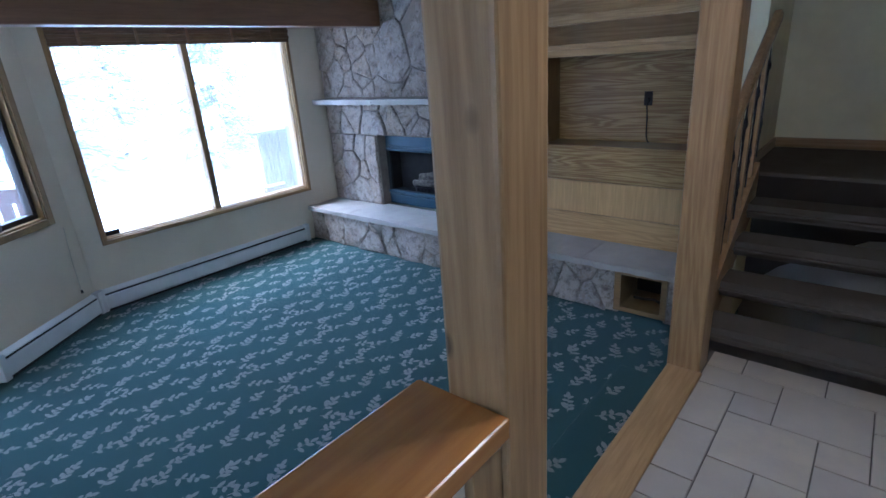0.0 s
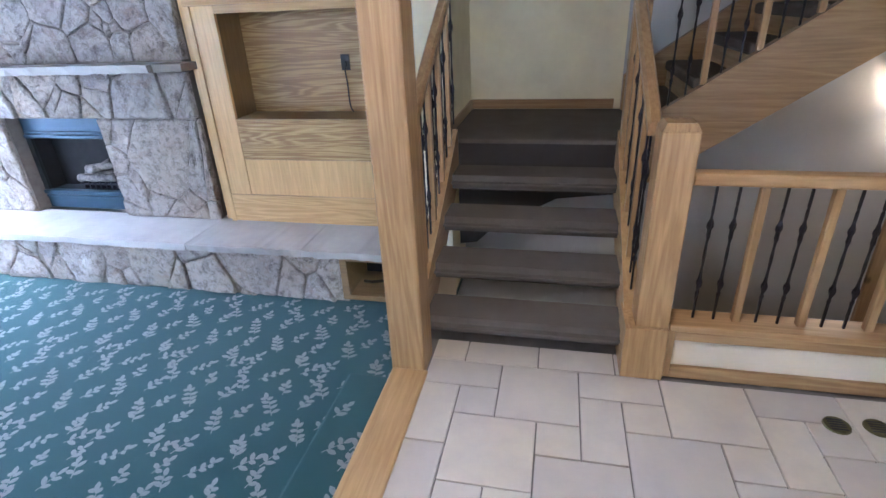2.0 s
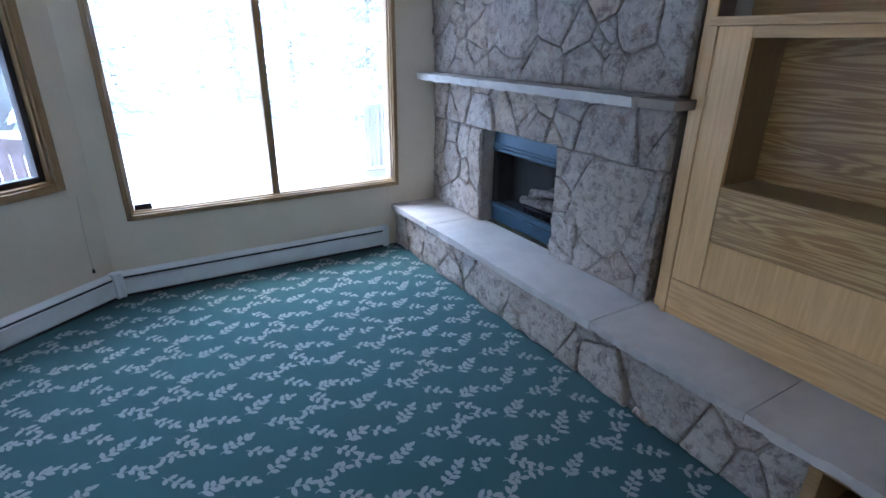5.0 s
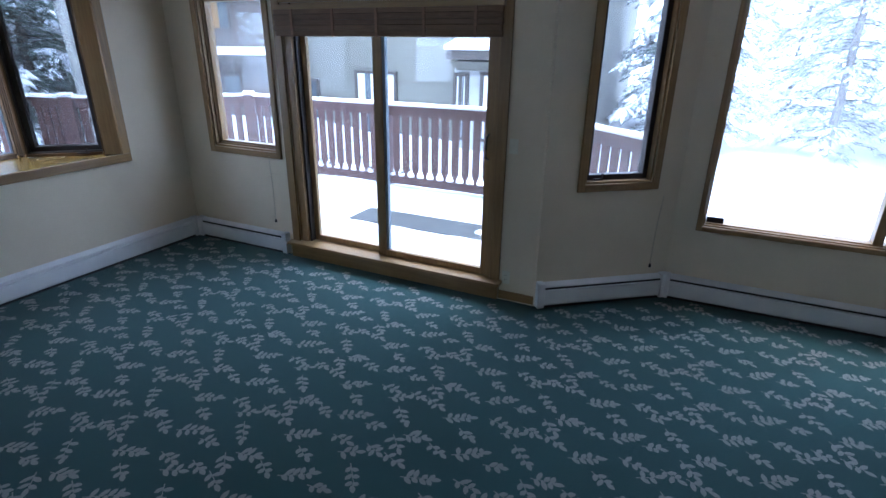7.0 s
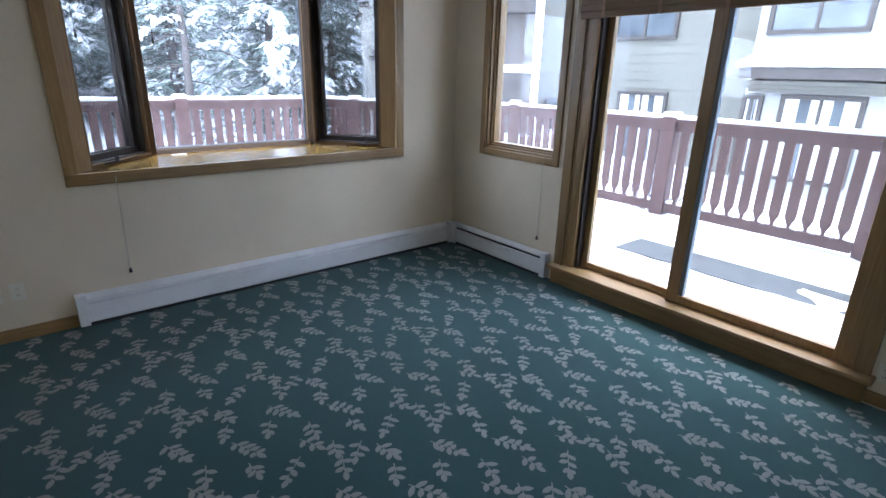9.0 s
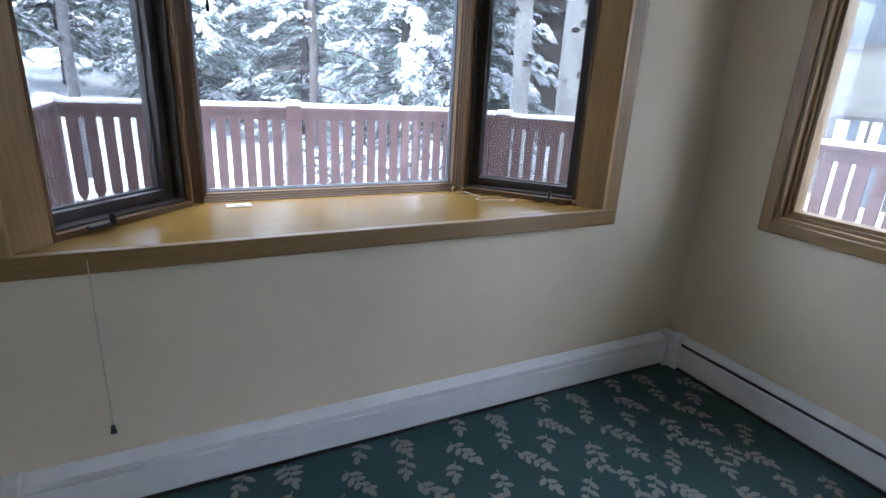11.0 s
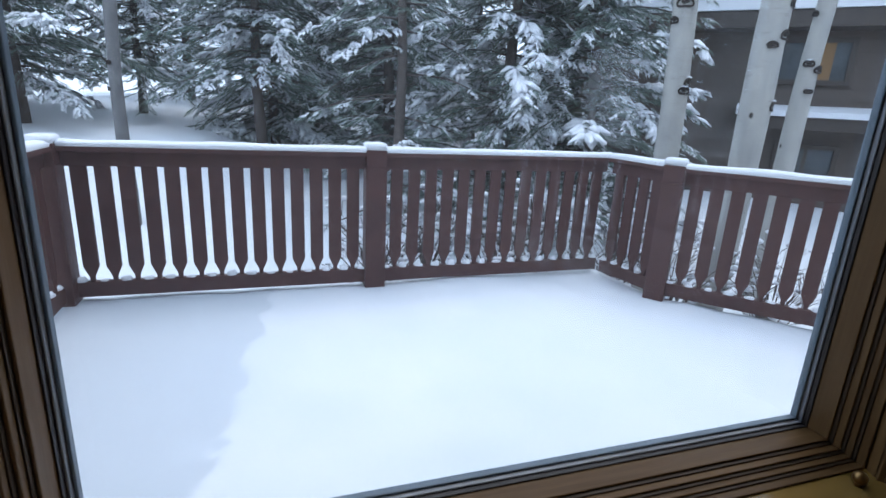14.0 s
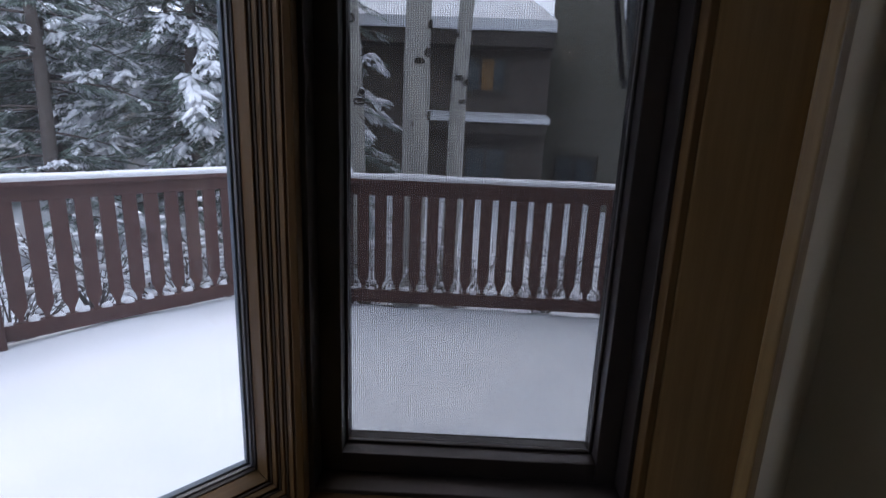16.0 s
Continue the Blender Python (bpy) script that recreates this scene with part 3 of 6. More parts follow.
# unseen hall window, added to bring daylight onto tiles and stairs
for nm, mh, hole in (("window_4", M_HS, (0.75, 2.75, 1.0, 2.4)),):
    wh = thing(nm, "unseen hall window with wood casing, added for daylight", "window", kind="structure")
    casing(wh, mh, *hole, 0.06, trim_x)
    a = frame_parts(wh, mh, *hole, STEPS, trim_x)
    pane(wh, mh, *a, 0.08)

# sliding patio door
d1 = thing("door_1", "wood patio slider with two glass panels, closed", "door", kind="structure")
casing_w = 0.085
bm = bmesh.new()
ring(bm, 1.47 - casing_w, 3.52 + casing_w, 0.13, 2.36 + casing_w, casing_w, -0.024, -0.001, M_SL, "LR", 0.004)
part("casing", bm, trim_z, d1)
part("casing", boxes((1.47, 3.52, -0.024, -0.001, 2.36, 2.445), bev=0.004, m=M_SL), trim_y, d1)
part("sill", boxes((1.36, 3.63, -0.10, 0.15, 0.135, 0.165), bev=0.006, m=M_SL), trim_y, d1)
part("sill_face", boxes((1.385, 3.605, -0.055, -0.001, 0.0, 0.134), bev=0.004, m=M_SL), trim_y, d1)
part("jamb", boxes((1.47, 1.56, 0.0, 0.15, 0.166, 2.36), bev=0.004, m=M_SL), trim_z, d1)
part("jamb", boxes((1.56, 1.585, 0.03, 0.15, 0.166, 2.36), bev=0.003, m=M_SL), mullion_dark, d1)
part("jamb", boxes((3.47, 3.52, 0.0, 0.15, 0.166, 2.36), bev=0.004, m=M_SL), trim_z, d1)
part("head", boxes((1.585, 3.47, 0.0, 0.15, 2.31, 2.36), bev=0.004, m=M_SL), trim_y, d1)
fx = thing("fixed_panel", "", "")
fx.parent = d1
bm = bmesh.new()
ring(bm, 1.585, 2.46, 0.166, 2.31, 0.055, 0.09, 0.13, M_SL, bev=0.003)
part("stile", bm, trim_z, fx)
pane(fx, M_SL, 1.64, 2.405, 0.221, 2.255, 0.11, glass)
sp = thing("sliding_panel", "", "")
sp.parent = d1
bm = bmesh.new()
ring(bm, 2.40, 3.47, 0.166, 2.31, 0.06, 0.03, 0.075, M_SL, "RTB", 0.003)
part("stile", bm, trim_z, sp)
part("stile", boxes((2.375, 2.460, 0.03, 0.075, 0.166, 2.31), bev=0.003, m=M_SL), trim_z, sp)
part("edge_strip", boxes((2.461, 2.49, 0.04, 0.085, 0.226, 2.25), bev=0.003, m=M_SL), mullion_blue, sp, "blue-grey vinyl strip")
pane(sp, M_SL, 2.49, 3.41, 0.226, 2.25, 0.05, glass)
bm = bmesh.new()
tube(bm, [M_SL @ Vector((3.44, v, z)) for v, z in ((0.03, 1.18), (-0.02, 1.2), (-0.03, 1.28), (-0.02, 1.36), (0.03, 1.38))], 0.009)
part("handle", bm, mullion_dark, sp, "dark bow handle", True)


def roman_shade(m, u0, u1, z0, z1, label):
    t = thing("woven_shade", label, "shade")
    part("head_rail", boxes((u0, u1, -0.075, -0.026, z1 - 0.03, z1 + 0.01), bev=0.004, m=m), trim_y, t)
    n = 5
    for i in range(n):
        z = z0 + (z1 - z0 - 0.03) * i / n
        off = 0.012 * (i % 2)
        part("fold", boxes((u0 + 0.005, u1 - 0.005, -0.068 - off, -0.045 - off, z, z + (z1 - z0) / n * 1.02), bev=0.008, m=m), bamboo, t)
    k = 5
    for i in range(k):
        u = u0 + (u1 - u0) * (i + 0.5) / k
        part("tape", boxes((u - 0.012, u + 0.012, -0.088, -0.082, z0 - 0.004, z1 - 0.03), m=m), beam_wood, t)
    return t


roman_shade(M_SL, 1.44, 3.55, 2.09, 2.33, "brown woven wood roman shade, raised over the patio door")
roman_shade(M_WN, 0.20, 2.59, 2.41, 2.60, "brown woven wood roman shade, raised over the large window")

# ---- bay ----
CR, CL = (-2.10, -3.87), (-0.80, -3.87)
WR, WL = (-2.68, -3.252), (-0.19, -3.252)
bay = thing("bay_window", "oak-trimmed bay window with a deep varnished seat", "window", kind="structure")
bm = bmesh.new()
prism(bm, [(-0.19, -3.26), (-2.68, -3.26), (-2.68, -3.33), (-2.2, -3.995), (-0.70, -3.995), (-0.19, -3.33)], 0.985, 1.028, 2)
part("seat", bm, seat_wood, bay, "glossy honey varnished seat board")
part("seat_nosing", boxes((-2.735, -0.135, -3.262, -3.226, 0.952, 1.03), bev=0.004), trim_x, bay)
bm = bmesh.new()
box(bm, -0.215, -0.135, -3.25, -3.226, 1.031, 2.52, 0.004)
part("casing", bm, trim_z, bay)
bm = bmesh.new()
box(bm, -2.735, -2.655, -3.25, -3.226, 1.031, 2.52, 0.004)
part("casing", bm, trim_z, bay)
part("casing", boxes((-2.655, -0.215, -3.25, -3.226, 2.44, 2.52), bev=0.004), trim_x, bay)
bm = bmesh.new()
prism(bm, [(-0.19, -3.26), (-2.68, -3.26), (-2.68, -3.33), (-2.2, -4.06), (-0.70, -4.06), (-0.19, -3.33)], 2.44, 2.52, 2)
part("head_board", bm, trim_x, bay)
bm = bmesh.new()
prism(bm, [(-0.1, -3.42), (-2.79, -3.42), (-2.24, -4.03), (-0.66, -4.03)], 0.62, 0.985, 2)
part("bay_apron", bm, siding, bay)

M_BF = local(CL, CR, 1)
M_BR = local(CR, WR, 1)
M_BL = local(WL, CL, 1)
LF = 1.30
LS = (Vector((*CR, 0)) - Vector((*WR, 0))).length
# thin dark rings put groove shade between the brown sash steps
BSTEP = [(0.004, -0.004, 0.134, sash_z), (0.003, 0.012, 0.134, groove_shade), (0.004, 0.018, 0.134, sash_z), (0.003, 0.030, 0.134, groove_shade), (0.005, 0.036, 0.134, sash_z), (0.003, 0.050, 0.134, groove_shade), (0.005, 0.057, 0.134, sash_z), (0.003, 0.100, 0.134, mullion_dark), (0.004, 0.110, 0.134, alloy), (0.005, 0.119, 0.134, mullion_blue)]
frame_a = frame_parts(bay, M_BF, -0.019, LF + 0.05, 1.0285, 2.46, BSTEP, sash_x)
pane(bay, M_BF, *frame_a, 0.126, glass)
for m, flip in ((M_BR, False), (M_BL, True)):
    g0, g1 = (0.05, 0.69) if not flip else (LS - 0.69, LS - 0.05)
    sash = thing("casement_sash", "", "")
    sash.parent = bay
    part("sash_sill", boxes((g0, g1, 0.003, 0.165, 1.0, 1.04), bev=0.002, m=m), sash_x, bay)
    # near-black frame colour here includes the shade on the unlit room side
    b = frame_parts(bay, m, g0, g1, 1.04, 2.46, [(0.014, 0.0, 0.165, sash_z), (0.010, 0.03, 0.165, mullion_dark)], sash_x)
    b = frame_parts(sash, m, *b, [(0.042, 0.085, 0.163, mullion_dark), (0.006, 0.12, 0.158, mullion_dark)], sash_x)
    pane(sash, m, *b, 0.150, glass)
    sc = part("insect_screen", boxes((b[0], b[1], 0.128, 0.129, b[2], b[3]), m=m), screen_mat, sash, "fine dark insect screen")
    j0, j1 = (0.69, LS) if not flip else (0.0, LS - 0.69)
    part("jamb_board", boxes((j0, j1, 0.0, 0.06, 1.0, 2.46), bev=0.003, m=m), trim_z, bay)
    c = (g0 + g1) / 2 + (0.15 if not flip else -0.15)
    part("crank", boxes((c - 0.05, c + 0.05, -0.03, 0.0, 1.045, 1.06), (c + 0.03, c + 0.042, -0.05, -0.02, 1.05, 1.095), bev=0.004, m=m), mullion_dark, sash, "dark bronze window crank")
for sg in (0, 1):
    bm = bmesh.new()
    plan = [(-2.152, -3.866), (-2.142, -3.843), (-2.275, -3.962), (-2.300, -4.02), (-2.152, -4.03)]
    prism(bm, [(-2.932 - x, y) if sg else (x, y) for x, y in plan], 1.0, 2.46, 2)
    bmesh.ops.recalc_face_normals(bm, faces=bm.faces)
    part("corner_post", bm, sash_z, bay)
for x, y, z0 in ((-0.37, -3.55, 1.86), (-0.875, -3.82, 1.85)):
    bm = bmesh.new()
    tube(bm, [(x, y, 2.44), (x + 0.004, y - 0.002, (z0 + 2.44) / 2), (x, y, z0 + 0.05)], 0.0025, 5)
    tube(bm, [(x, y, z0), (x, y, z0 + 0.015), (x, y, z0 + 0.05)], [0.007, 0.008, 0.004], 8)
    solid("blind_cord", bm, plastic_brown, "thin dark blind cord with a tassel above the bay seat", "cord", smooth=True)
for x, y in ((-2.085, -3.835), (-2.135, -3.81), (-2.56, -3.36)):
    bm = bmesh.new()
    bmesh.ops.create_uvsphere(bm, u_segments=12, v_segments=8, radius=0.013, matrix=Matrix.Translation((x, y, 1.045)))
    tube(bm, [(x, y, 1.028), (x, y, 1.04)], 0.007)
    solid("cord_knob", bm, brass, "small turned brass cord knob on the bay seat", "knob", smooth=True)
bm = bmesh.new()
tube(bm, [(-2.215 + 0.10 * math.cos(a) * (1 + 0.1 * math.sin(3 * a)), -3.60 + 0.045 * math.sin(a) - 0.03 * math.cos(a), 1.031 + 0.002 * math.sin(5 * a)) for a in [0.35 * k for k in range(34)]] + [(-2.13, -3.80, 1.035)], 0.0016, 5)
solid("coiled_string", bm, cord_mat, "thin pale string lying coiled on the bay seat", "string", smooth=True)
so = thing("seat_outlet", "ivory socket plate let into the bay seat", "socket")
part("plate", boxes((-0.99, -0.88, -3.80, -3.735, 1.028, 1.034), bev=0.003), plastic_ivory, so)
part("receptacle", boxes((-0.97, -0.90, -3.785, -3.75, 1.034, 1.037), bev=0.002), plastic_ivory, so)
for k in range(2):
    for j in range(2):
        part("slot", boxes((-0.963 + 0.04 * k, -0.957 + 0.04 * k, -3.777 + 0.012 * j, -3.773 + 0.012 * j, 1.0362, 1.0378)), plastic_brown, so)

# ---- baseboard heaters ----


def heater(m, u0, u1, caps="LR", lip=0.190):
    t = thing("baseboard_heater", "white enamel baseboard heater along the wall", "heater", "baseboard heaters")
    prof = [(-0.0, 0.03), (-0.055, 0.03), (-0.062, 0.04), (-0.062, 0.165), (-0.04, 0.17), (-0.0, 0.17)]
    bm = bmesh.new()
    prism(bm, prof, u0, u1, 0, m)
    part("front_panel", bm, heater_white, t)
    bm = bmesh.new()
    box(bm, u0, u1, -0.05, -0.002, 0.17, 0.192, 0, m)
    part("louvre_slot", bm, heater_dark, t)
    bm = bmesh.new()
    prism(bm, [(-0.002, 0.222), (-0.012, 0.227), (-0.056, 0.198), (-0.056, lip), (-0.002, 0.208)], u0, u1, 0, m)
    part("hood", bm, heater_white, t)
    part("louvre_slot", boxes((u0, u1, -0.05, -0.004, 0.006, 0.03), m=m), heater_dark, t)
    for s, u in (("L", u0), ("R", u1)):
        if s in caps:
            part("end_cap", boxes((u - 0.03, u + 0.03, -0.072, -0.001, 0.012, 0.232), bev=0.006, m=m), heater_white, t)
    return t


heater(M_WN, 0.03, 2.43)
heater(M_DG, 0.03, LEN_DG - 0.03)
heater(M_SL, 0.10, 1.30)
heater(M_BY, 1.08, 4.30, lip=0.172)
bm = bmesh.new()
box(bm, 3.605, 3.92, -0.016, -0.001, 0.0, 0.075, 0.003, M_SL)
solid("baseboard", bm, trim_y, "narrow wood baseboard beside the patio door", "baseboard", "structure")
solid("baseboard", boxes((0.0, 1.05, -0.016, -0.001, 0.0, 0.085), bev=0.003, m=M_BY), trim_x, "narrow wood baseboard under the sockets", "baseboard", "structure")


def wall_plate(m, u, z, w, h, kind):
    t = thing(kind, "ivory plastic wall plate", "socket" if kind == "wall_outlet" else "switch")
    part("plate", boxes((u - w / 2, u + w / 2, -0.008, -0.001, z - h / 2, z + h / 2), bev=0.002, m=m), plastic_ivory, t)
    if kind == "wall_outlet":
        for dz in (-0.02, 0.02):
            part("receptacle", boxes((u - 0.016, u + 0.016, -0.011, -0.008, z + dz - 0.013, z + dz + 0.013), bev=0.002, m=m), plastic_ivory, t)
            part("slot", boxes((u - 0.007, u - 0.004, -0.0118, -0.0112, z + dz - 0.005, z + dz + 0.005), m=m), plastic_brown, t)
            part("slot", boxes((u + 0.004, u + 0.007, -0.0118, -0.0112, z + dz - 0.005, z + dz + 0.005), m=m), plastic_brown, t)
    else:
        part("toggle", boxes((u - 0.005, u + 0.005, -0.018, -0.008, z - 0.008, z + 0.010), bev=0.002, m=m), plastic_ivory, t)
    return t


wall_plate(M_BY, 0.775, 0.325, 0.075, 0.115, "wall_outlet")
wall_plate(M_BY, 0.655, 0.325, 0.075, 0.115, "blank_plate")
wall_plate(M_SL, 3.66, 0.20, 0.07, 0.115, "wall_outlet")
wall_plate(M_SL, 3.66, 1.31, 0.07, 0.115, "light_switch")


def pull_cord(m, u, z0, z1):
    t = thing("shade_pull", "thin shade cord hanging down the wall with a small tassel", "cord")
    bm = bmesh.new()
    tube(bm, [m @ Vector((u + 0.01, -0.03, z1)), m @ Vector((u + 0.003, -0.012, (z0 + z1) / 2)), m @ Vector((u, -0.012, z0))], 0.0025, 5)
    part("cord", bm, cord_mat, t)
    bm = bmesh.new()
    tube(bm, [m @ Vector((u, -0.014, z0 + 0.02)), m @ Vector((u, -0.014, z0 - 0.012))], [0.006, 0.012], 8)
    part("tassel", bm, heater_dark, t, "small dark tassel")


pull_cord(M_BY, 1.40, 0.33, 1.0)
pull_cord(M_SL, 1.17, 0.33, 1.0)
pull_cord(M_DG, LEN_DG - 0.16, 0.30, 0.92)

# ---- chimney and hearth ----


def clip(poly, n, c):
    """Keeps the part of a polygon where n . p <= c."""
    out = []
    for i, p in enumerate(poly):
        q = poly[(i + 1) % len(poly)]
        a, b = n[0] * p[0] + n[1] * p[1] - c, n[0] * q[0] + n[1] * q[1] - c
        if a <= 0:
            out.append(p)
        if a * b < 0:
            t = a / (a - b)
            out.append((p[0] + t * (q[0] - p[0]), p[1] + t * (q[1] - p[1])))
    return out


def stone_cells(x0, x1, z0, z1, size, rng, tall=1.25):
    """Irregular cells that fill a rectangle, of uneven size."""
    area, seeds, tries = (x1 - x0) * (z1 - z0), [], 0
    want = max(2, int(area / (size * size * 0.62)))
    while len(seeds) < want and tries < 4000:
        tries += 1
        p = (rng.uniform(x0, x1), rng.uniform(z0, z1))
        r = size * rng.choice((0.26, 0.36, 0.5, 0.75, 1.0, 1.3))
        if all(math.hypot(p[0] - q[0], (p[1] - q[1]) / tall) > 0.47 * (r + q[2]) for q in seeds):
            seeds.append((*p, r))
    cells = []
    for i, (px, pz, pr) in enumerate(seeds):
        poly = [(x0, z0), (x1, z0), (x1, z1), (x0, z1)]
        for j, (qx, qz, qr) in enumerate(seeds):
            if i != j:
                dx, dz = qx - px, (qz - pz) / tall ** 2
                c = dx * (px + qx) / 2 + dz * (pz + qz) / 2 + 0.22 * (pr * pr - qr * qr)
                poly = clip(poly, (dx, dz), c)
                if len(poly) < 3:
                    break
        if len(poly) >= 3:
            cells.append(poly)
    return cells


def stone_mesh(poly, rng, gap=0.0025, proud=0.05):
    """One rough stone over an outline; front towards -y, at the origin of its outline's middle."""
    cx, cz = sum(p[0] for p in poly) / len(poly), sum(p[1] for p in poly) / len(poly)
    ring_pts = []
    for i, p in enumerate(poly):
        q = poly[(i + 1) % len(poly)]
        ln = math.hypot(q[0] - p[0], q[1] - p[1])
        if ln < 0.012:
            continue
        k = max(1, int(ln / 0.07))
        for j in range(k):
            t = j / k
            ring_pts.append((p[0] + t * (q[0] - p[0]) - cx, p[1] + t * (q[1] - p[1]) - cz))
    if len(ring_pts) < 3:
        return None, None
    bm = bmesh.new()
    depth = proud * rng.uniform(0.85, 1.2)
    tilt_x, tilt_z = rng.uniform(-0.08, 0.08), rng.uniform(-0.08, 0.08)
    size = max(math.hypot(*p) for p in ring_pts)
    rings = []
    for shrink, d in ((gap, 0.0), (gap + 0.001, 0.7), (gap + 0.004, 0.90), (gap + 0.014, 1.0), (0.28 * size, 1.03), (0.52 * size, 1.05), (0.76 * size, 1.05)):
        r = []
        for x, z in ring_pts:
            ln = math.hypot(x, z)
            s = max(0.5, 1 - shrink / max(ln, 1e-3)) if d <= 1.0 else 1 - shrink / size
            s *= 1 + rng.uniform(-0.035, 0.008)
            y = -depth * d + (rng.uniform(-0.004, 0.004) + 0.020 * noise.noise(Vector((x * s * 11 + cx * 9, cz * 7, z * s * 11))) + tilt_x * x * s + tilt_z * z * s) * (d > 0.5)
            r.append(bm.verts.new((x * s, y, z * s)))
        rings.append(r)
    k = len(ring_pts)
    for r, s in zip(rings, rings[1:]):
        for i in range(k):
            bm.faces.new((r[i], r[(i + 1) % k], s[(i + 1) % k], s[i]))
    mid = bm.verts.new((0, -depth * (1 + rng.uniform(-0.1, 0.12)), 0))
    for i in range(k):
        bm.faces.new((rings[-1][i], rings[-1][(i + 1) % k], mid))
    return bm, (cx, cz)


def stones(owner, rects, y, size, seed, proud=0.05, m=None, ragged=False):
    rng = random.Random(seed)
    for r in rects:
        for poly in stone_cells(*r, size, rng):
            if ragged:
                push = rng.uniform(-0.028, 0.016)
                poly = [(x + push if x > r[1] - 1e-4 else x, z) for x, z in poly]
            bm, c = stone_mesh(poly, rng, proud=proud)
            if bm is None:
                continue
            ob = part("stone", bm, fieldstone, owner, smooth=True)
            ob.matrix_basis = Matrix.Translation((c[0], y, c[1])) if m is None else m @ Matrix.Translation((c[0], y, c[1]))


SL = 0.44
chimney = thing("chimney_breast", "fieldstone chimney breast of grey and tan stones", "fireplace")
part("mortar_bed", boxes((-4.055, -3.17, 4.668, 5.04, SL, 1.30), (-2.20, -1.275, 4.668, 5.04, SL, 1.30), (-4.055, -1.275, 4.668, 5.04, 1.30, CEIL), (-4.055, -1.275, 4.98, 5.04, SL, 1.30)), mortar, chimney)
stones(chimney, [(-4.055, -3.17, SL, 1.30), (-2.20, -1.24, SL, 1.30), (-4.055, -1.24, 1.30, 1.665), (-4.055, -1.24, 1.735, CEIL)], 4.70, 0.30, 11, 0.052, ragged=True)

mantel = thing("mantel_shelf", "pale rough-edged stone mantel shelf with a dark end", "mantel")
rng = random.Random(5)
for x0, x1 in ((-4.055, -2.98), (-2.976, -1.42)):
    bm = boxes((x0, x1, 4.45, 4.80, 1.672, 1.73))
    bmesh.ops.subdivide_edges(bm, edges=[e for e in bm.edges if abs(e.verts[0].co.x - e.verts[1].co.x) > 0.5], cuts=22)
    for v in bm.verts:
        if v.co.y < 4.5:
            v.co.y += rng.uniform(-0.008, 0.008)
            v.co.z += rng.uniform(-0.004, 0.004)
    part("slab", bm, hearth_slab, mantel)
part("end_block", boxes((-1.416, -1.17, 4.50, 4.69, 1.672, 1.728), bev=0.006), shelf_end, mantel, "weathered brown end of the shelf")

hearth = thing("raised_hearth", "raised stone hearth bench topped with pale slabs", "hearth")
part("mortar_bed", boxes((-4.055, 0.03, 4.214, 4.69, 0.0, 0.388), (0.40, 0.62, 4.214, 4.69, 0.0, 0.39), (0.03, 0.40, 4.60, 4.69, 0.0, 0.39), (0.03, 0.40, 4.24, 4.60, 0.372, 0.39)), mortar, hearth)
stones(hearth, [(-4.055, 0.0, 0.0, 0.385), (0.42, 0.60, 0.0, 0.385)], 4.245, 0.31, 23, 0.050)
rng = random.Random(8)
for x0, x1 in ((-4.055, -3.30), (-3.295, -1.255), (-1.25, -0.285), (-0.28, 0.63)):
    bm = boxes((x0, x1, 4.155, 4.72, 0.388, SL))
    bmesh.ops.subdivide_edges(bm, edges=[e for e in bm.edges if abs(e.verts[0].co.x - e.verts[1].co.x) > 0.3], cuts=20)
    for v in bm.verts:
        if v.co.y < 4.2:
            v.co.y += rng.uniform(-0.009, 0.009)
            v.co.z += rng.uniform(-0.005, 0.003)
    part("slab", bm, hearth_slab, hearth)
box_frame = part("wood_box", boxes((0.0, 0.055, 4.19, 4.60, 0.03, 0.385), (0.375, 0.42, 4.19, 4.60, 0.03, 0.385), (0.055, 0.375, 4.19, 4.60, 0.03, 0.07), (0.055, 0.375, 4.19, 4.60, 0.355, 0.385), bev=0.003), trim_x, hearth, "wood-lined opening in the hearth front")
part("opening_back", boxes((0.055, 0.375, 4.585, 4.6, 0.07, 0.355)), soot, hearth)
bm = bmesh.new()
tube(bm, [(0.1, 4.4, 0.08), (0.18, 4.36, 0.1), (0.26, 4.41, 0.09), (0.34, 4.38, 0.082)], 0.012, 6)
part("cable", bm, plastic_brown, hearth)

fb = thing("fireplace_insert", "blue painted steel gas fireplace insert with ashen logs", "fireplace")
FX0, FX1, FY = -3.16, -2.21, 4.78
part("upper_panel", boxes((FX0, FX1, FY, FY + 0.03, 1.10, 1.295), bev=0.004), fire_blue, fb)
part("louvre", boxes((FX0 + 0.01, FX1 - 0.01, FY - 0.025, FY + 0.005, 1.105, 1.135), bev=0.006), fire_blue, fb)
part("louvre", boxes((FX0 + 0.01, FX1 - 0.01, FY - 0.015, FY + 0.005, 1.15, 1.165), bev=0.004), fire_blue, fb)
part("lower_panel", boxes((FX0, FX1, FY, FY + 0.03, 0.442, 0.62), bev=0.004), fire_blue, fb)
part("louvre", boxes((FX0 + 0.01, FX1 - 0.01, FY - 0.03, FY + 0.005, 0.585, 0.62), bev=0.006), fire_blue, fb)
part("louvre", boxes((FX0 + 0.01, FX1 - 0.01, FY - 0.018, FY + 0.005, 0.55, 0.57), bev=0.004), fire_blue, fb)
for xa in (FX0, FX1 - 0.05):
    part("side_panel", boxes((xa, xa + 0.05, FY, FY + 0.03, 0.62, 1.10)), heater_dark, fb)
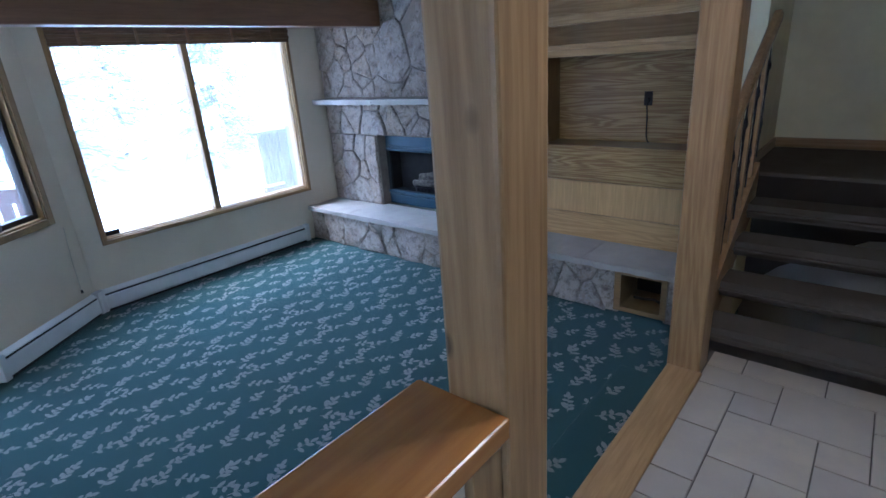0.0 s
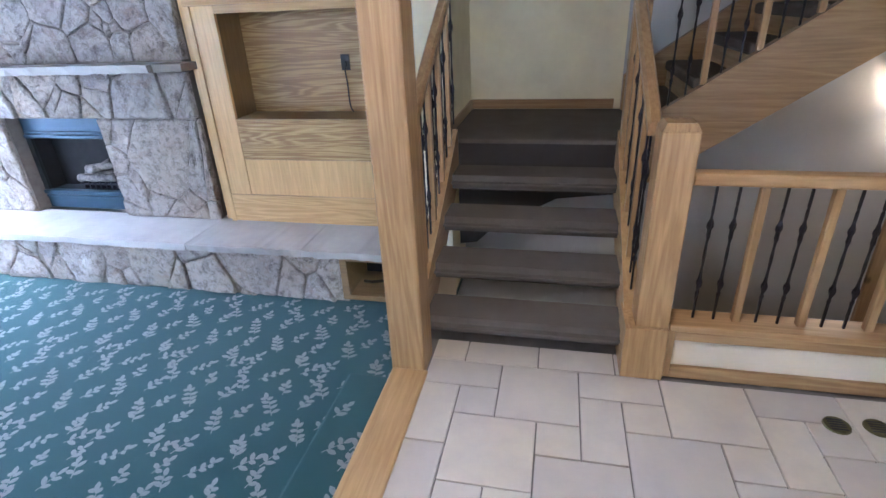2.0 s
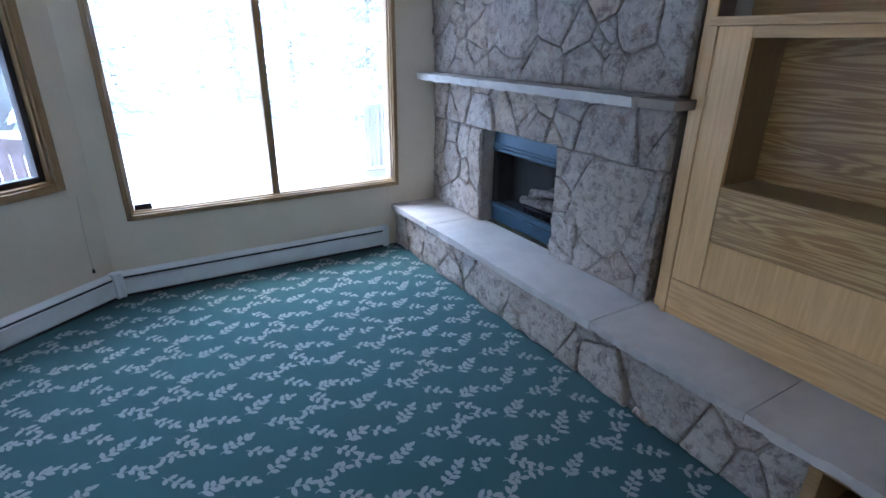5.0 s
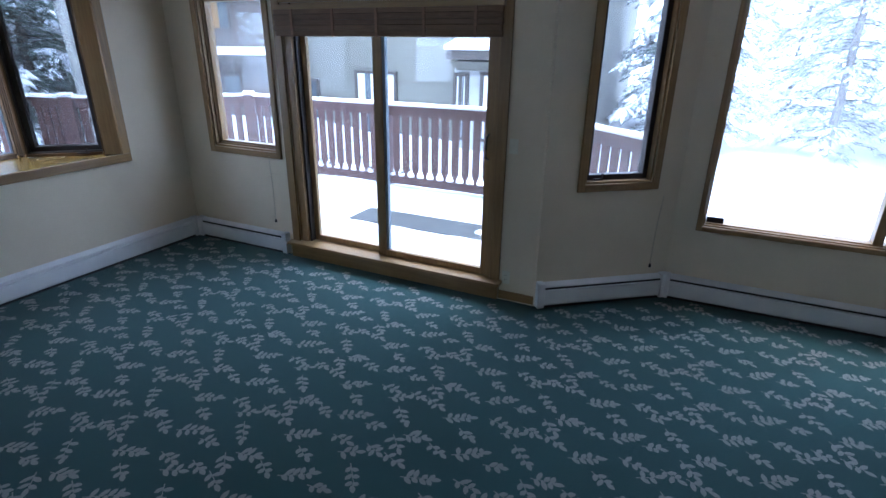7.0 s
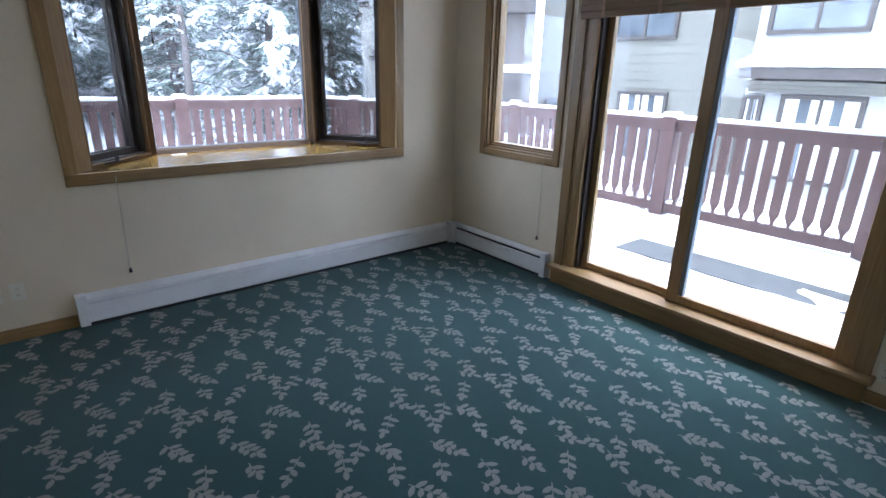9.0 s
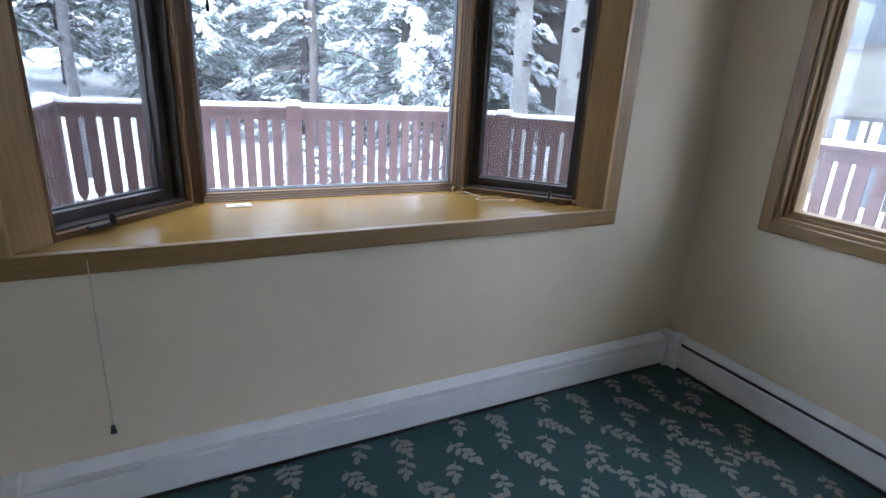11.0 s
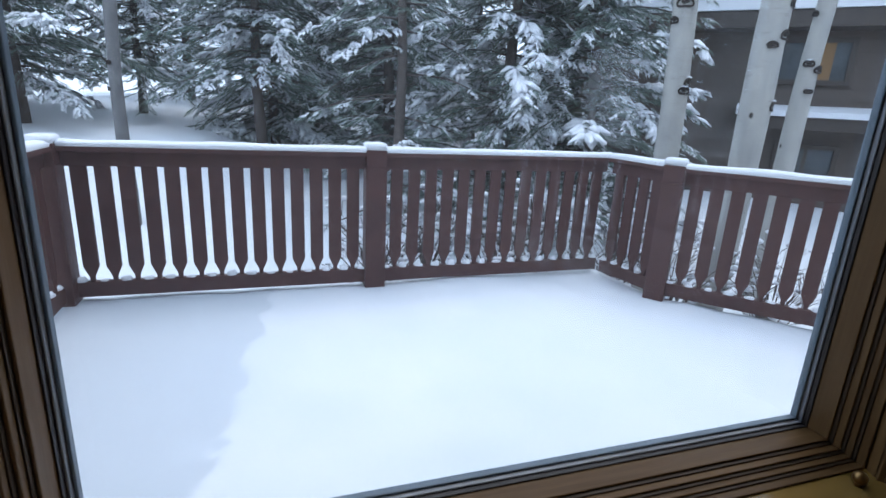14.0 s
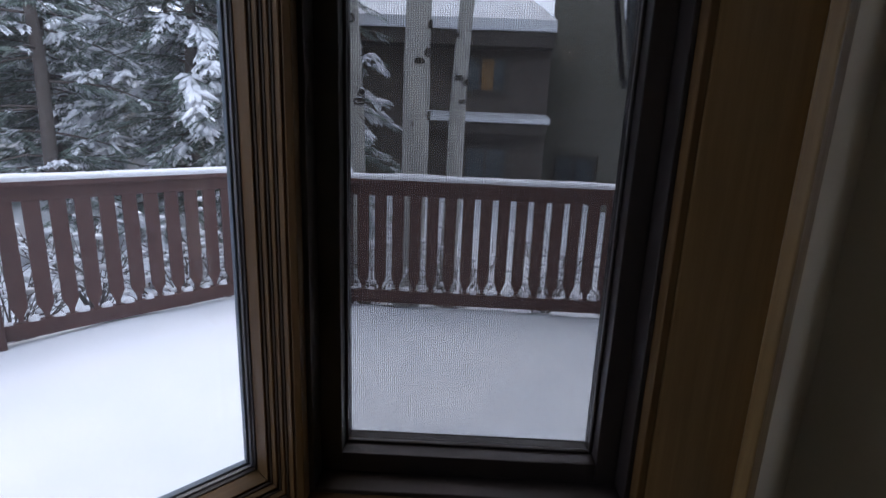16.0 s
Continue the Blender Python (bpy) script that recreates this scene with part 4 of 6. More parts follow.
part("firebox", boxes((FX0 + 0.04, FX1 - 0.04, 4.965, 4.978, 0.5, 1.25), (FX0 + 0.04, FX0 + 0.05, FY + 0.03, 4.965, 0.5, 1.25), (FX1 - 0.05, FX1 - 0.04, FY + 0.03, 4.965, 0.5, 1.25), (FX0 + 0.05, FX1 - 0.05, FY + 0.03, 4.965, 0.58, 0.61), (FX0 + 0.05, FX1 - 0.05, FY + 0.03, 4.965, 1.2, 1.25)), soot, fb)
part("grate", boxes(*[(-2.75 + 0.06 * k, -2.735 + 0.06 * k, FY + 0.04, FY + 0.15, 0.62, 0.69) for k in range(7)], (-2.78, -2.35, FY + 0.04, FY + 0.055, 0.66, 0.675)), iron, fb, "black iron log grate")
rng = random.Random(3)
for p, q, r in (((-2.78, FY + 0.06, 0.72), (-2.36, FY + 0.07, 0.73), 0.038), ((-2.74, FY + 0.12, 0.74), (-2.34, FY + 0.13, 0.75), 0.042), ((-2.70, FY + 0.09, 0.80), (-2.38, FY + 0.11, 0.83), 0.034), ((-2.62, FY + 0.05, 0.79), (-2.45, FY + 0.14, 0.87), 0.025)):
    bm = bmesh.new()
    pts = [Vector(p).lerp(Vector(q), k / 6) + Vector((0, rng.uniform(-.006, .006), rng.uniform(-.008, .008))) for k in range(7)]
    tube(bm, pts, [r * rng.uniform(0.85, 1.1) for _ in pts], 9)
    part("log", bm, ash_log, fb, "pale ashen ceramic log", True)

# ---- oak cabinet beside the chimney ----
CX0, CX1, CY = -1.215, 0.47, 4.66
cab = thing("media_cabinet", "built-in oak cabinet with an empty television niche", "cabinet")
part("side_stile", boxes((CX0, CX0 + 0.07, CY + 0.03, 4.70, SL, CEIL), bev=0.003), oak_z, cab)
for xa in (CX0 + 0.07, CX1 - 0.04):
    part("outer_frame", boxes((xa, xa + 0.04, CY - 0.012, CY + 0.04, SL, 2.10), bev=0.004), oak_z, cab)
part("stile", boxes((CX0 + 0.11, -0.92, CY, CY + 0.03, 0.68, 2.10), bev=0.003), oak_z, cab)
part("stile", boxes((0.385, CX1 - 0.04, CY, CY + 0.03, 0.68, 2.10), bev=0.003), oak_z, cab)
part("top_rail", boxes((-0.92, 0.385, CY, CY + 0.03, 2.045, 2.10), bev=0.003), oak_x, cab)
part("shelf", boxes((CX0 + 0.07, CX1 + 0.02, CY - 0.03, 5.02, 2.10, 2.145), bev=0.004), oak_x, cab)
part("drop_panel", boxes((-0.92, 0.385, CY + 0.004, CY + 0.028, 0.98, 1.297), bev=0.003), oak_strong, cab, "oak panel with bold cathedral grain")
part("lower_panel", boxes((-0.92, 0.385, CY + 0.010, CY + 0.03, 0.68, 0.976)), oak_z, cab)
part("base_board", boxes((CX0 + 0.11, CX1 - 0.04, CY - 0.004, CY + 0.028, SL + 0.004, 0.678), bev=0.003), oak_x, cab)
part("niche_back", boxes((-0.94, 0.41, 4.985, 5.0, 1.28, 2.08)), oak_strong, cab, "niche back board with bold grain")
# left side and floor take darker trim wood for the niche's shade
part("niche_side", boxes((-0.945, -0.925, CY + 0.03, 4.985, 1.28, 2.08)), trim_z, cab)
part("niche_side", boxes((0.388, 0.408, CY + 0.03, 4.985, 1.28, 2.08)), oak_z, cab)
part("niche_floor", boxes((-0.925, 0.388, CY + 0.03, 4.985, 1.278, 1.296)), trim_x, cab)
part("niche_top", boxes((-0.925, 0.388, CY + 0.03, 4.985, 2.048, 2.065)), oak_x, cab)
part("upper_back", boxes((CX0 + 0.07, CX1, 4.99, 5.01, 2.145, CEIL)), oak_x, cab)
part("upper_shelf", boxes((CX0 + 0.07, CX1, CY + 0.02, 4.99, 2.33, 2.36), bev=0.003), oak_x, cab)
part("upper_rail", boxes((CX0 + 0.07, CX1, CY, CY + 0.02, 2.30, 2.37), bev=0.003), oak_x, cab)
part("side_panel", boxes((CX1 - 0.02, CX1 + 0.02, CY + 0.03, 5.02, SL, CEIL)), oak_z, cab)
solid("end_wall", boxes((0.50, 0.618, 4.50, 5.04, SL, CEIL)), wall_white, "white plaster end of the cabinet alcove", "wall", "structure")
to = thing("niche_outlet", "dark brown socket with a plug in the niche", "socket")
part("plate", boxes((-0.125, -0.055, 4.977, 4.984, 1.61, 1.725), bev=0.002), plastic_brown, to)
part("plug", boxes((-0.103, -0.077, 4.95, 4.977, 1.635, 1.675), bev=0.004), heater_dark, to)
bm = bmesh.new()
tube(bm, [(-0.09, 4.955, 1.64), (-0.088, 4.95, 1.60), (-0.085, 4.965, 1.5), (-0.088, 4.97, 1.42), (-0.085, 4.965, 1.36), (-0.07, 4.95, 1.32), (-0.05, 4.94, 1.302)], 0.005, 6)
part("lead", bm, heater_dark, to, "thin black lead hanging down", True)

# ---- stairs ----
RISE, RUN, Y1, SX0, SX1 = 0.167, 0.277, 3.20, 0.90, 1.895
stairs = thing("lower_stairs", "open-riser stairs with taupe carpeted treads and oak strings", "stairs", kind="structure")
for k in range(1, 5):
    y, z = Y1 + RUN * (k - 1), TILE + RISE * k
    bm = boxes((SX0, SX1, y, y + 0.262, z - 0.088, z))
    es = [e for e in bm.edges if abs(e.verts[0].co.x - e.verts[1].co.x) > 0.3 and e.verts[0].co.y < y + 0.1]
    bmesh.ops.bevel(bm, geom=es, offset=0.038, segments=8, affect='EDGES')
    part("tread", bm, stair_carpet, stairs)
# board coloured near-black in place of the gap's shade
part("riser", boxes((SX0, SX1, Y1 + RUN * 4 + 0.05, Y1 + RUN * 4 + 0.065, TILE + RISE * 4 - 0.05, TILE + RISE * 5 - 0.087)), soffit_shade, stairs, "dark board for the shaded gap under the landing")
landing = solid("stair_landing", boxes((0.62, 2.02, Y1 + RUN * 4, 5.36, TILE + RISE * 5 - 0.085, TILE + RISE * 5), bev=0.02), stair_carpet, "taupe carpeted stair landing", "landing", "structure")
LZ = TILE + RISE * 5
solid("baseboard", boxes((0.83, 1.95, 5.343, 5.359, LZ, LZ + 0.075), bev=0.003), fir_x, "oak baseboard along the landing wall", "baseboard", "structure")
solid("baseboard", boxes((0.821, 0.836, 4.42, 5.343, LZ, LZ + 0.075), bev=0.003), fir_y, "oak baseboard along the landing side wall", "baseboard", "structure")
SLOPE = RISE / RUN


def string_board(x0, x1, owner, ya=3.12, yb=4.30):
    z = lambda y: TILE + RISE + SLOPE * (y - Y1)
    bm = bmesh.new()
    prism(bm, [(ya, z(ya) + 0.07), (yb, z(yb) + 0.07), (yb, z(yb) - 0.24), (ya + 0.12, z(ya) - 0.17), (ya, z(ya) - 0.162)], x0, x1, 0)
    return part("string_board", bm, fir_y, owner)


string_board(0.835, 0.905, stairs, 3.17)
string_board(1.89, 1.96, stairs)


def wood_baluster(z0, z1, x, y, owner, w=0.034):
    part("wood_baluster", boxes((x - w / 2, x + w / 2, y - w / 2, y + w / 2, z0, z1), bev=0.004), fir_z, owner)


def iron_baluster(z0, z1, x, y, owner, knops=(0.28, 0.72)):
    """Square iron bar with twisted knops."""
    bm = bmesh.new()
    n = 44
    rings = []
    for i in range(n + 1):
        t = i / n
        r = 0.0065
        for k in knops:
            r += 0.0085 * max(0.0, 1 - ((t - k) / 0.042) ** 2) + 0.004 * max(0.0, 1 - ((t - k + 0.075) / 0.02) ** 2)
        a0 = 0.785 + (t - knops[0]) * 9.0 * (abs(t - 0.5) < 0.35)
        z = z0 + (z1 - z0) * t
        rings.append([bm.verts.new((x + r * math.cos(a0 + 1.5708 * q), y + r * math.sin(a0 + 1.5708 * q), z)) for q in range(4)])
    for r, s in zip(rings, rings[1:]):
        for q in range(4):
            bm.faces.new((r[q], r[(q + 1) % 4], s[(q + 1) % 4], s[q]))
    part("iron_baluster", bm, iron, owner)


def sloped_rail(pts, w, h, axis_x, owner, mat):
    """A handrail of rounded section along a sloping line in x or y."""
    bm = bmesh.new()
    (a0, z0), (a1, z1) = pts
    prof = [(-w / 2, 0), (w / 2, 0), (w / 2, h * 0.6), (w * 0.3, h), (-w * 0.3, h), (-w / 2, h * 0.6)]
    lo, hi = [], []
    for o, dz in prof:
        lo.append(bm.verts.new((a0, axis_x + o, z0 + dz) if mat is fir_x else (axis_x + o, a0, z0 + dz)))
        hi.append(bm.verts.new((a1, axis_x + o, z1 + dz) if mat is fir_x else (axis_x + o, a1, z1 + dz)))
    k = len(prof)
    bm.faces.new(lo)
    bm.faces.new(hi[::-1])
    for i in range(k):
        bm.faces.new((lo[i], lo[(i + 1) % k], hi[(i + 1) % k], hi[i]))
    return part("handrail", bm, mat, owner)


def newel(x0, x1, y0, y1, z0, z1, label):
    t = thing("newel_post", label, "post", "newel posts")
    bm = boxes((x0, x1, y0, y1, z0, z1 - 0.03), bev=0.006)
    part("shaft", bm, fir_z, t)
    bm = bmesh.new()
    cx, cy, dx, dy = (x0 + x1) / 2, (y0 + y1) / 2, (x1 - x0) / 2, (y1 - y0) / 2
    lo = [bm.verts.new((cx + sx * dx, cy + sy * dy, z1 - 0.03)) for sx, sy in ((-1, -1), (1, -1), (1, 1), (-1, 1))]
    hi = [bm.verts.new((cx + sx * dx * 0.75, cy + sy * dy * 0.75, z1)) for sx, sy in ((-1, -1), (1, -1), (1, 1), (-1, 1))]
    bm.faces.new(hi)
    bm.faces.new(lo[::-1])
    for i in range(4):
        bm.faces.new((lo[i], lo[(i + 1) % 4], hi[(i + 1) % 4], hi[i]))
    part("top", bm, fir_z, t)
    return t


nw = newel(1.925, 2.068, 3.12, 3.265, 0.685, 1.60, "square oak newel post with a chamfered top")
part("plinth", boxes((1.882, 2.07, 3.10, 3.33, TILE, 0.685), bev=0.004), fir_z, nw)
newel(1.90, 1.99, 4.18, 4.28, 1.2, 2.10, "square oak newel post at the landing")

bal_r = thing("stair_balustrade", "oak handrail with wood and twisted iron balusters", "railing", "stair balustrades")
sloped_rail([(3.27, 1.52), (4.19, 2.0)], 0.06, 0.055, 1.925, bal_r, fir_y)
bal_l = thing("stair_balustrade", "oak handrail with wood and twisted iron balusters", "railing", "stair balustrades")
sloped_rail([(3.17, 1.44), (4.42, 2.19)], 0.06, 0.055, 0.87, bal_l, fir_y)
for t, x, s0, s1 in ((bal_r, 1.925, (3.27, 1.52), (4.19, 2.0)), (bal_l, 0.87, (3.17, 1.44), (4.42, 2.19))):
    y, k = s0[0] + 0.09, 0
    while y < s1[0] - 0.03:
        zr = s0[1] + (s1[1] - s0[1]) * (y - s0[0]) / (s1[0] - s0[0])
        zs = TILE + RISE + SLOPE * (y - Y1) + 0.07
        (wood_baluster if k % 3 == 2 else iron_baluster)(zs, zr, x, y, t)
        y += 0.083
        k += 1

# guard rail along the hall
guard = thing("guard_rail", "oak guard rail with wood and twisted iron balusters", "railing")
part("top_rail", boxes((2.075, 5.58, 3.17, 3.245, 1.34, 1.395), bev=0.012), fir_x, guard)
part("shoe_rail", boxes((2.075, 5.58, 3.13, 3.28, 0.665, 0.70), bev=0.005), fir_x, guard)
x, k = 2.182, 0
while x < 5.5:
    if k % 3 == 2:
        wood_baluster(0.70, 1.34, x + 0.003, 3.21, guard)
    else:
        iron_baluster(0.70, 1.34, x, 3.21, guard)
    x += 0.0873
    k += 1
knee = thing("knee_wall", "white panel framed in oak below the guard rail", "wall", kind="structure")
part("panel", boxes((2.10, 5.58, 3.155, 3.26, TILE - 0.02, 0.665)), wall_white, knee)
part("panel_frame", boxes((2.07, 2.105, 3.13, 3.155, TILE, 0.665), bev=0.003), fir_z, knee)
part("panel_frame", boxes((2.105, 5.58, 3.13, 3.155, 0.62, 0.665), (2.105, 5.58, 3.13, 3.155, TILE, TILE + 0.062), bev=0.003), fir_x, knee)
solid("stairwell_edge", boxes((1.96, 5.6, 3.262, 3.30, -0.3, 0.66)), wall_white, "plaster edge of the stairwell", "wall", "structure")

# dark sheet whose colour holds the shade under the landing, and the grey back
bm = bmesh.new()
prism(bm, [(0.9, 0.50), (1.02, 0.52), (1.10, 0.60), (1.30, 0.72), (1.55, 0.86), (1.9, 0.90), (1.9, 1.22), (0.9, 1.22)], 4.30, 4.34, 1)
solid("soffit_shade_sheet", bm, soffit_shade, "dark sheet for the shade below the landing", "soffit", "structure")
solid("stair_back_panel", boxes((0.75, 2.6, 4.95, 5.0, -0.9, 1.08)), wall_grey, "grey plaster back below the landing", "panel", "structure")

# upper flight
up = thing("upper_stairs", "upper stair flight with an oak string and taupe treads", "stairs", kind="structure")
US = 0.688
bm = bmesh.new()
prism(bm, [(2.0, 1.35), (5.0, 1.35 + 3.0 * US), (5.0, 0.93 + 3.0 * US), (2.0, 0.93)], 4.27, 4.33, 1)
part("string_board", bm, fir_x, up)
bm = bmesh.new()
prism(bm, [(2.0, 1.50), (5.0, 1.50 + 3.0 * US), (5.0, 0.93 + 3.0 * US), (2.0, 0.93)], 5.29, 5.35, 1)
part("string_board", bm, fir_x, up)
for k in range(11):
    x, z = 2.02 + 0.262 * k, LZ + 0.18 * (k + 1)
    bm = boxes((x, x + 0.29, 4.33, 5.29, z - 0.07, z), bev=0.02)
    part("tread", bm, stair_carpet, up)
    part("riser", boxes((x + 0.02, x + 0.035, 4.33, 5.29, z - 0.18, z - 0.07)), fir_y, up)
bal_u = thing("stair_balustrade", "oak handrail with wood and twisted iron balusters", "railing", "stair balustrades")
sloped_rail([(1.99, 2.02), (4.9, 2.02 + 2.91 * US)], 0.06, 0.055, 4.30, bal_u, fir_x)
x, k = 2.152, 0
while x < 4.6:
    zs, zr = 1.35 + (x - 2.0) * US, 2.02 + (x - 1.99) * US
    (wood_baluster if k % 3 == 2 else iron_baluster)(zs, zr, x, 4.30, bal_u)
    x += 0.085
    k += 1
# flight down below, seen between the treads
dn = thing("down_stairs", "carpeted flight leading down behind the open treads", "stairs", kind="structure")
for k in range(8):
    box_y = 4.33
    part("tread", boxes((4.2 - 0.262 * k, 4.5 - 0.262 * k, 3.32, 4.28, 0.30 - 0.18 * k, 0.37 - 0.18 * k), bev=0.015), stair_carpet, dn)
bm = bmesh.new()
prism(bm, [(4.6, 0.5), (2.2, -1.2), (2.2, -1.5), (4.6, 0.2)], 4.28, 4.33, 1)
part("string_board", bm, fir_x, dn)
solid("stair_support_post", boxes((3.42, 3.53, 4.24, 4.27, -1.85, 1.9), bev=0.004), fir_z, "dark wood post under the upper stairs", "post", "structure")

# wall sconce below the upper flight
sc = thing("wall_sconce", "lit rustic wall sconce with a pierced dark metal frame", "lamp")
sx, sz = 3.955, 1.385
part("back_plate", boxes((sx - 0.09, sx + 0.11, 5.33, 5.359, sz - 0.13, sz + 0.13), bev=0.004), iron, sc)
part("glass", boxes((sx - 0.055, sx + 0.09, 5.235, 5.325, sz - 0.12, sz + 0.12), bev=0.01), sconce_glow, sc, "glowing amber glass")
bm = boxes((sx - 0.10, sx - 0.06, 5.22, 5.33, sz - 0.15, sz - 0.125), (sx - 0.10, sx + 0.11, 5.22, 5.33, sz + 0.125, sz + 0.15), (sx - 0.085, sx - 0.07, 5.225, 5.24, sz - 0.15, sz + 0.15), (sx + 0.095, sx + 0.11, 5.225, 5.24, sz - 0.15, sz + 0.15), *[(sx - 0.085, sx - 0.07, 5.24, 5.33, sz - 0.11 + 0.055 * k, sz - 0.085 + 0.055 * k) for k in range(5)])
part("cage", bm, iron, sc)

# ceiling lamp over the hall
cl = thing("ceiling_lamp", "lit glass ceiling lamp over the tiled hall", "lamp")
bm = bmesh.new()
bmesh.ops.create_cone(bm, cap_ends=True, segments=24, radius1=0.14, radius2=0.19, depth=0.09, matrix=Matrix.Translation((1.35, 1.75, CEIL - 0.065)))
part("shade", bm, lamp_glow, cl)
bm = bmesh.new()
bmesh.ops.create_cone(bm, cap_ends=True, segments=24, radius1=0.20, radius2=0.20, depth=0.02, matrix=Matrix.Translation((1.35, 1.75, CEIL - 0.012)))
part("rim", bm, brass, cl)

# brass floor vents let into the tiles
for x, y in ((2.72, 2.915), (2.872, 2.925), (3.03, 2.925)):
    v = thing("floor_vent", "round antique brass floor vent let into the tiles", "vent", "floor vents")
    bm = bmesh.new()
    bmesh.ops.create_cone(bm, cap_ends=True, segments=20, radius1=0.052, radius2=0.049, depth=0.006, matrix=Matrix.Translation((x, y, TILE + 0.006)))
    part("rim", bm, vent_brass, v)
    part("slots", boxes(*[(x - 0.03, x + 0.03, y - 0.03 + 0.014 * k, y - 0.024 + 0.014 * k, TILE + 0.0085, TILE + 0.0105) for k in range(5)]), heater_dark, v)

# ---- outside: ground, deck, railings ----
GZ = -0.75


def ground_z(x, y):
    """Height of the snow round the house: a shelf by the deck, rising away from it."""
    d = math.hypot(x + 2, y + 1)
    h = GZ + 0.55 * min(1.0, max(0.0, (-7.9 - y) / 3.0)) + 0.9 * min(1.0, max(0.0, (d - 10) / 12)) + 0.8 * min(1.0, max(0.0, (d - 24) / 60))
    bank = min(1.0, max(0.0, (-9.6 - y) / 3.0)) * min(1.0, max(0.0, (x + 2.2) / 2.4))
    h += 0.75 * bank * bank * (3 - 2 * bank)
    if d > 8.5:
        h += 0.22 * noise.noise(Vector((x * 0.35, y * 0.35, 0)))
    return h


bm = bmesh.new()
grid = 90
vs = {}
for i in range(grid + 1):
    for j in range(grid + 1):
        fx_, fy_ = (i / grid * 2 - 1), (j / grid * 2 - 1)
        x = -3 + 400 * math.copysign(abs(fx_) ** 2.6, fx_)
        y = -3 + 400 * math.copysign(abs(fy_) ** 2.6, fy_)
        h = ground_z(x, y)
        if x > -4.3 and -3.3 < y < 6:
            h = -2.2
        vs[i, j] = bm.verts.new((x, y, h))
for i in range(grid):
    for j in range(grid):
        bm.faces.new((vs[i, j], vs[i + 1, j], vs[i + 1, j + 1], vs[i, j + 1]))
solid("ground", bm, snow, "snow-covered ground", "ground", "structure", smooth=True)

DECK = [(0.45, -3.45), (0.45, -7.78), (-4.32, -7.78), (-4.42, -6.95), (-6.2, -4.95), (-6.25, -0.33), (-4.3, 1.85), (-4.24, 1.6), (-3.55, 0.7), (-3.55, -3.45)]
bm = bmesh.new()
prism(bm, DECK, -0.14, -0.06, 2)
solid("deck", bm, deck_brown, "brown timber deck under snow", "deck", "structure")


def inside(p, poly):
    c = False
    for (x0, y0), (x1, y1) in zip(poly, poly[1:] + poly[:1]):
        if (y0 > p[1]) != (y1 > p[1]) and p[0] < x0 + (p[1] - y0) / (y1 - y0) * (x1 - x0):
            c = not c
    return c


bm = bmesh.new()
prism(bm, [(p[0] * 0.997, p[1]) for p in DECK], -0.06, 0.03, 2)
bmesh.ops.triangulate(bm, faces=bm.faces[:])
bmesh.ops.subdivide_edges(bm, edges=bm.edges[:], cuts=7, use_grid_fill=True)
bmesh.ops.subdivide_edges(bm, edges=[e for e in bm.edges if min(v.co.z for v in e.verts) > 0.0], cuts=5, use_grid_fill=True)
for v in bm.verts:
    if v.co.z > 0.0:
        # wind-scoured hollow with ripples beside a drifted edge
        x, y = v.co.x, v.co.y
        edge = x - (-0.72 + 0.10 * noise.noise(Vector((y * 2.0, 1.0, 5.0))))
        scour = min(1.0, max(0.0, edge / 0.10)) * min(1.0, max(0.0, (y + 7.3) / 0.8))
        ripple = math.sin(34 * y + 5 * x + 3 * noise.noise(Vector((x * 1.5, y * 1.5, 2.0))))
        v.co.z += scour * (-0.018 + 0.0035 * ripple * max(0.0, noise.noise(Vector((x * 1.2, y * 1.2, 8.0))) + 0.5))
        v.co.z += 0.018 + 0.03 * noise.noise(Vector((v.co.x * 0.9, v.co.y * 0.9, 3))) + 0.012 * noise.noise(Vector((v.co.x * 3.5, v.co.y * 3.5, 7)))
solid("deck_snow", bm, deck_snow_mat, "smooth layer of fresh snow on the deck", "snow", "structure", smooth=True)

# baluster outline: flat board that narrows above the bottom rail
BW, BZ0, BZ1 = 0.104, 0.20, 1.13
bm = bmesh.new()
prism(bm, [(-BW / 2, BZ1), (-BW / 2, BZ0 + 0.125), (-BW * 0.40, BZ0 + 0.10), (-BW * 0.17, BZ0 + 0.045), (-BW * 0.14, BZ0), (BW * 0.14, BZ0), (BW * 0.17, BZ0 + 0.045), (BW * 0.40, BZ0 + 0.10), (BW / 2, BZ0 + 0.125), (BW / 2, BZ1)], -0.014, 0.014, 1)
BALUSTER = finish("baluster", bm, deck_brown)
bm = bmesh.new()
bmesh.ops.create_icosphere(bm, subdivisions=2, radius=1.0)
for v in bm.verts:
    k = 1 + 0.25 * noise.noise(v.co * 1.7)
    v.co = Vector((v.co.x * 0.034 * k, v.co.y * 0.03 * k, max(v.co.z, -0.3) * 0.035 * k))
CLUMP = finish("snow_clump", bm, snow_tree, True)


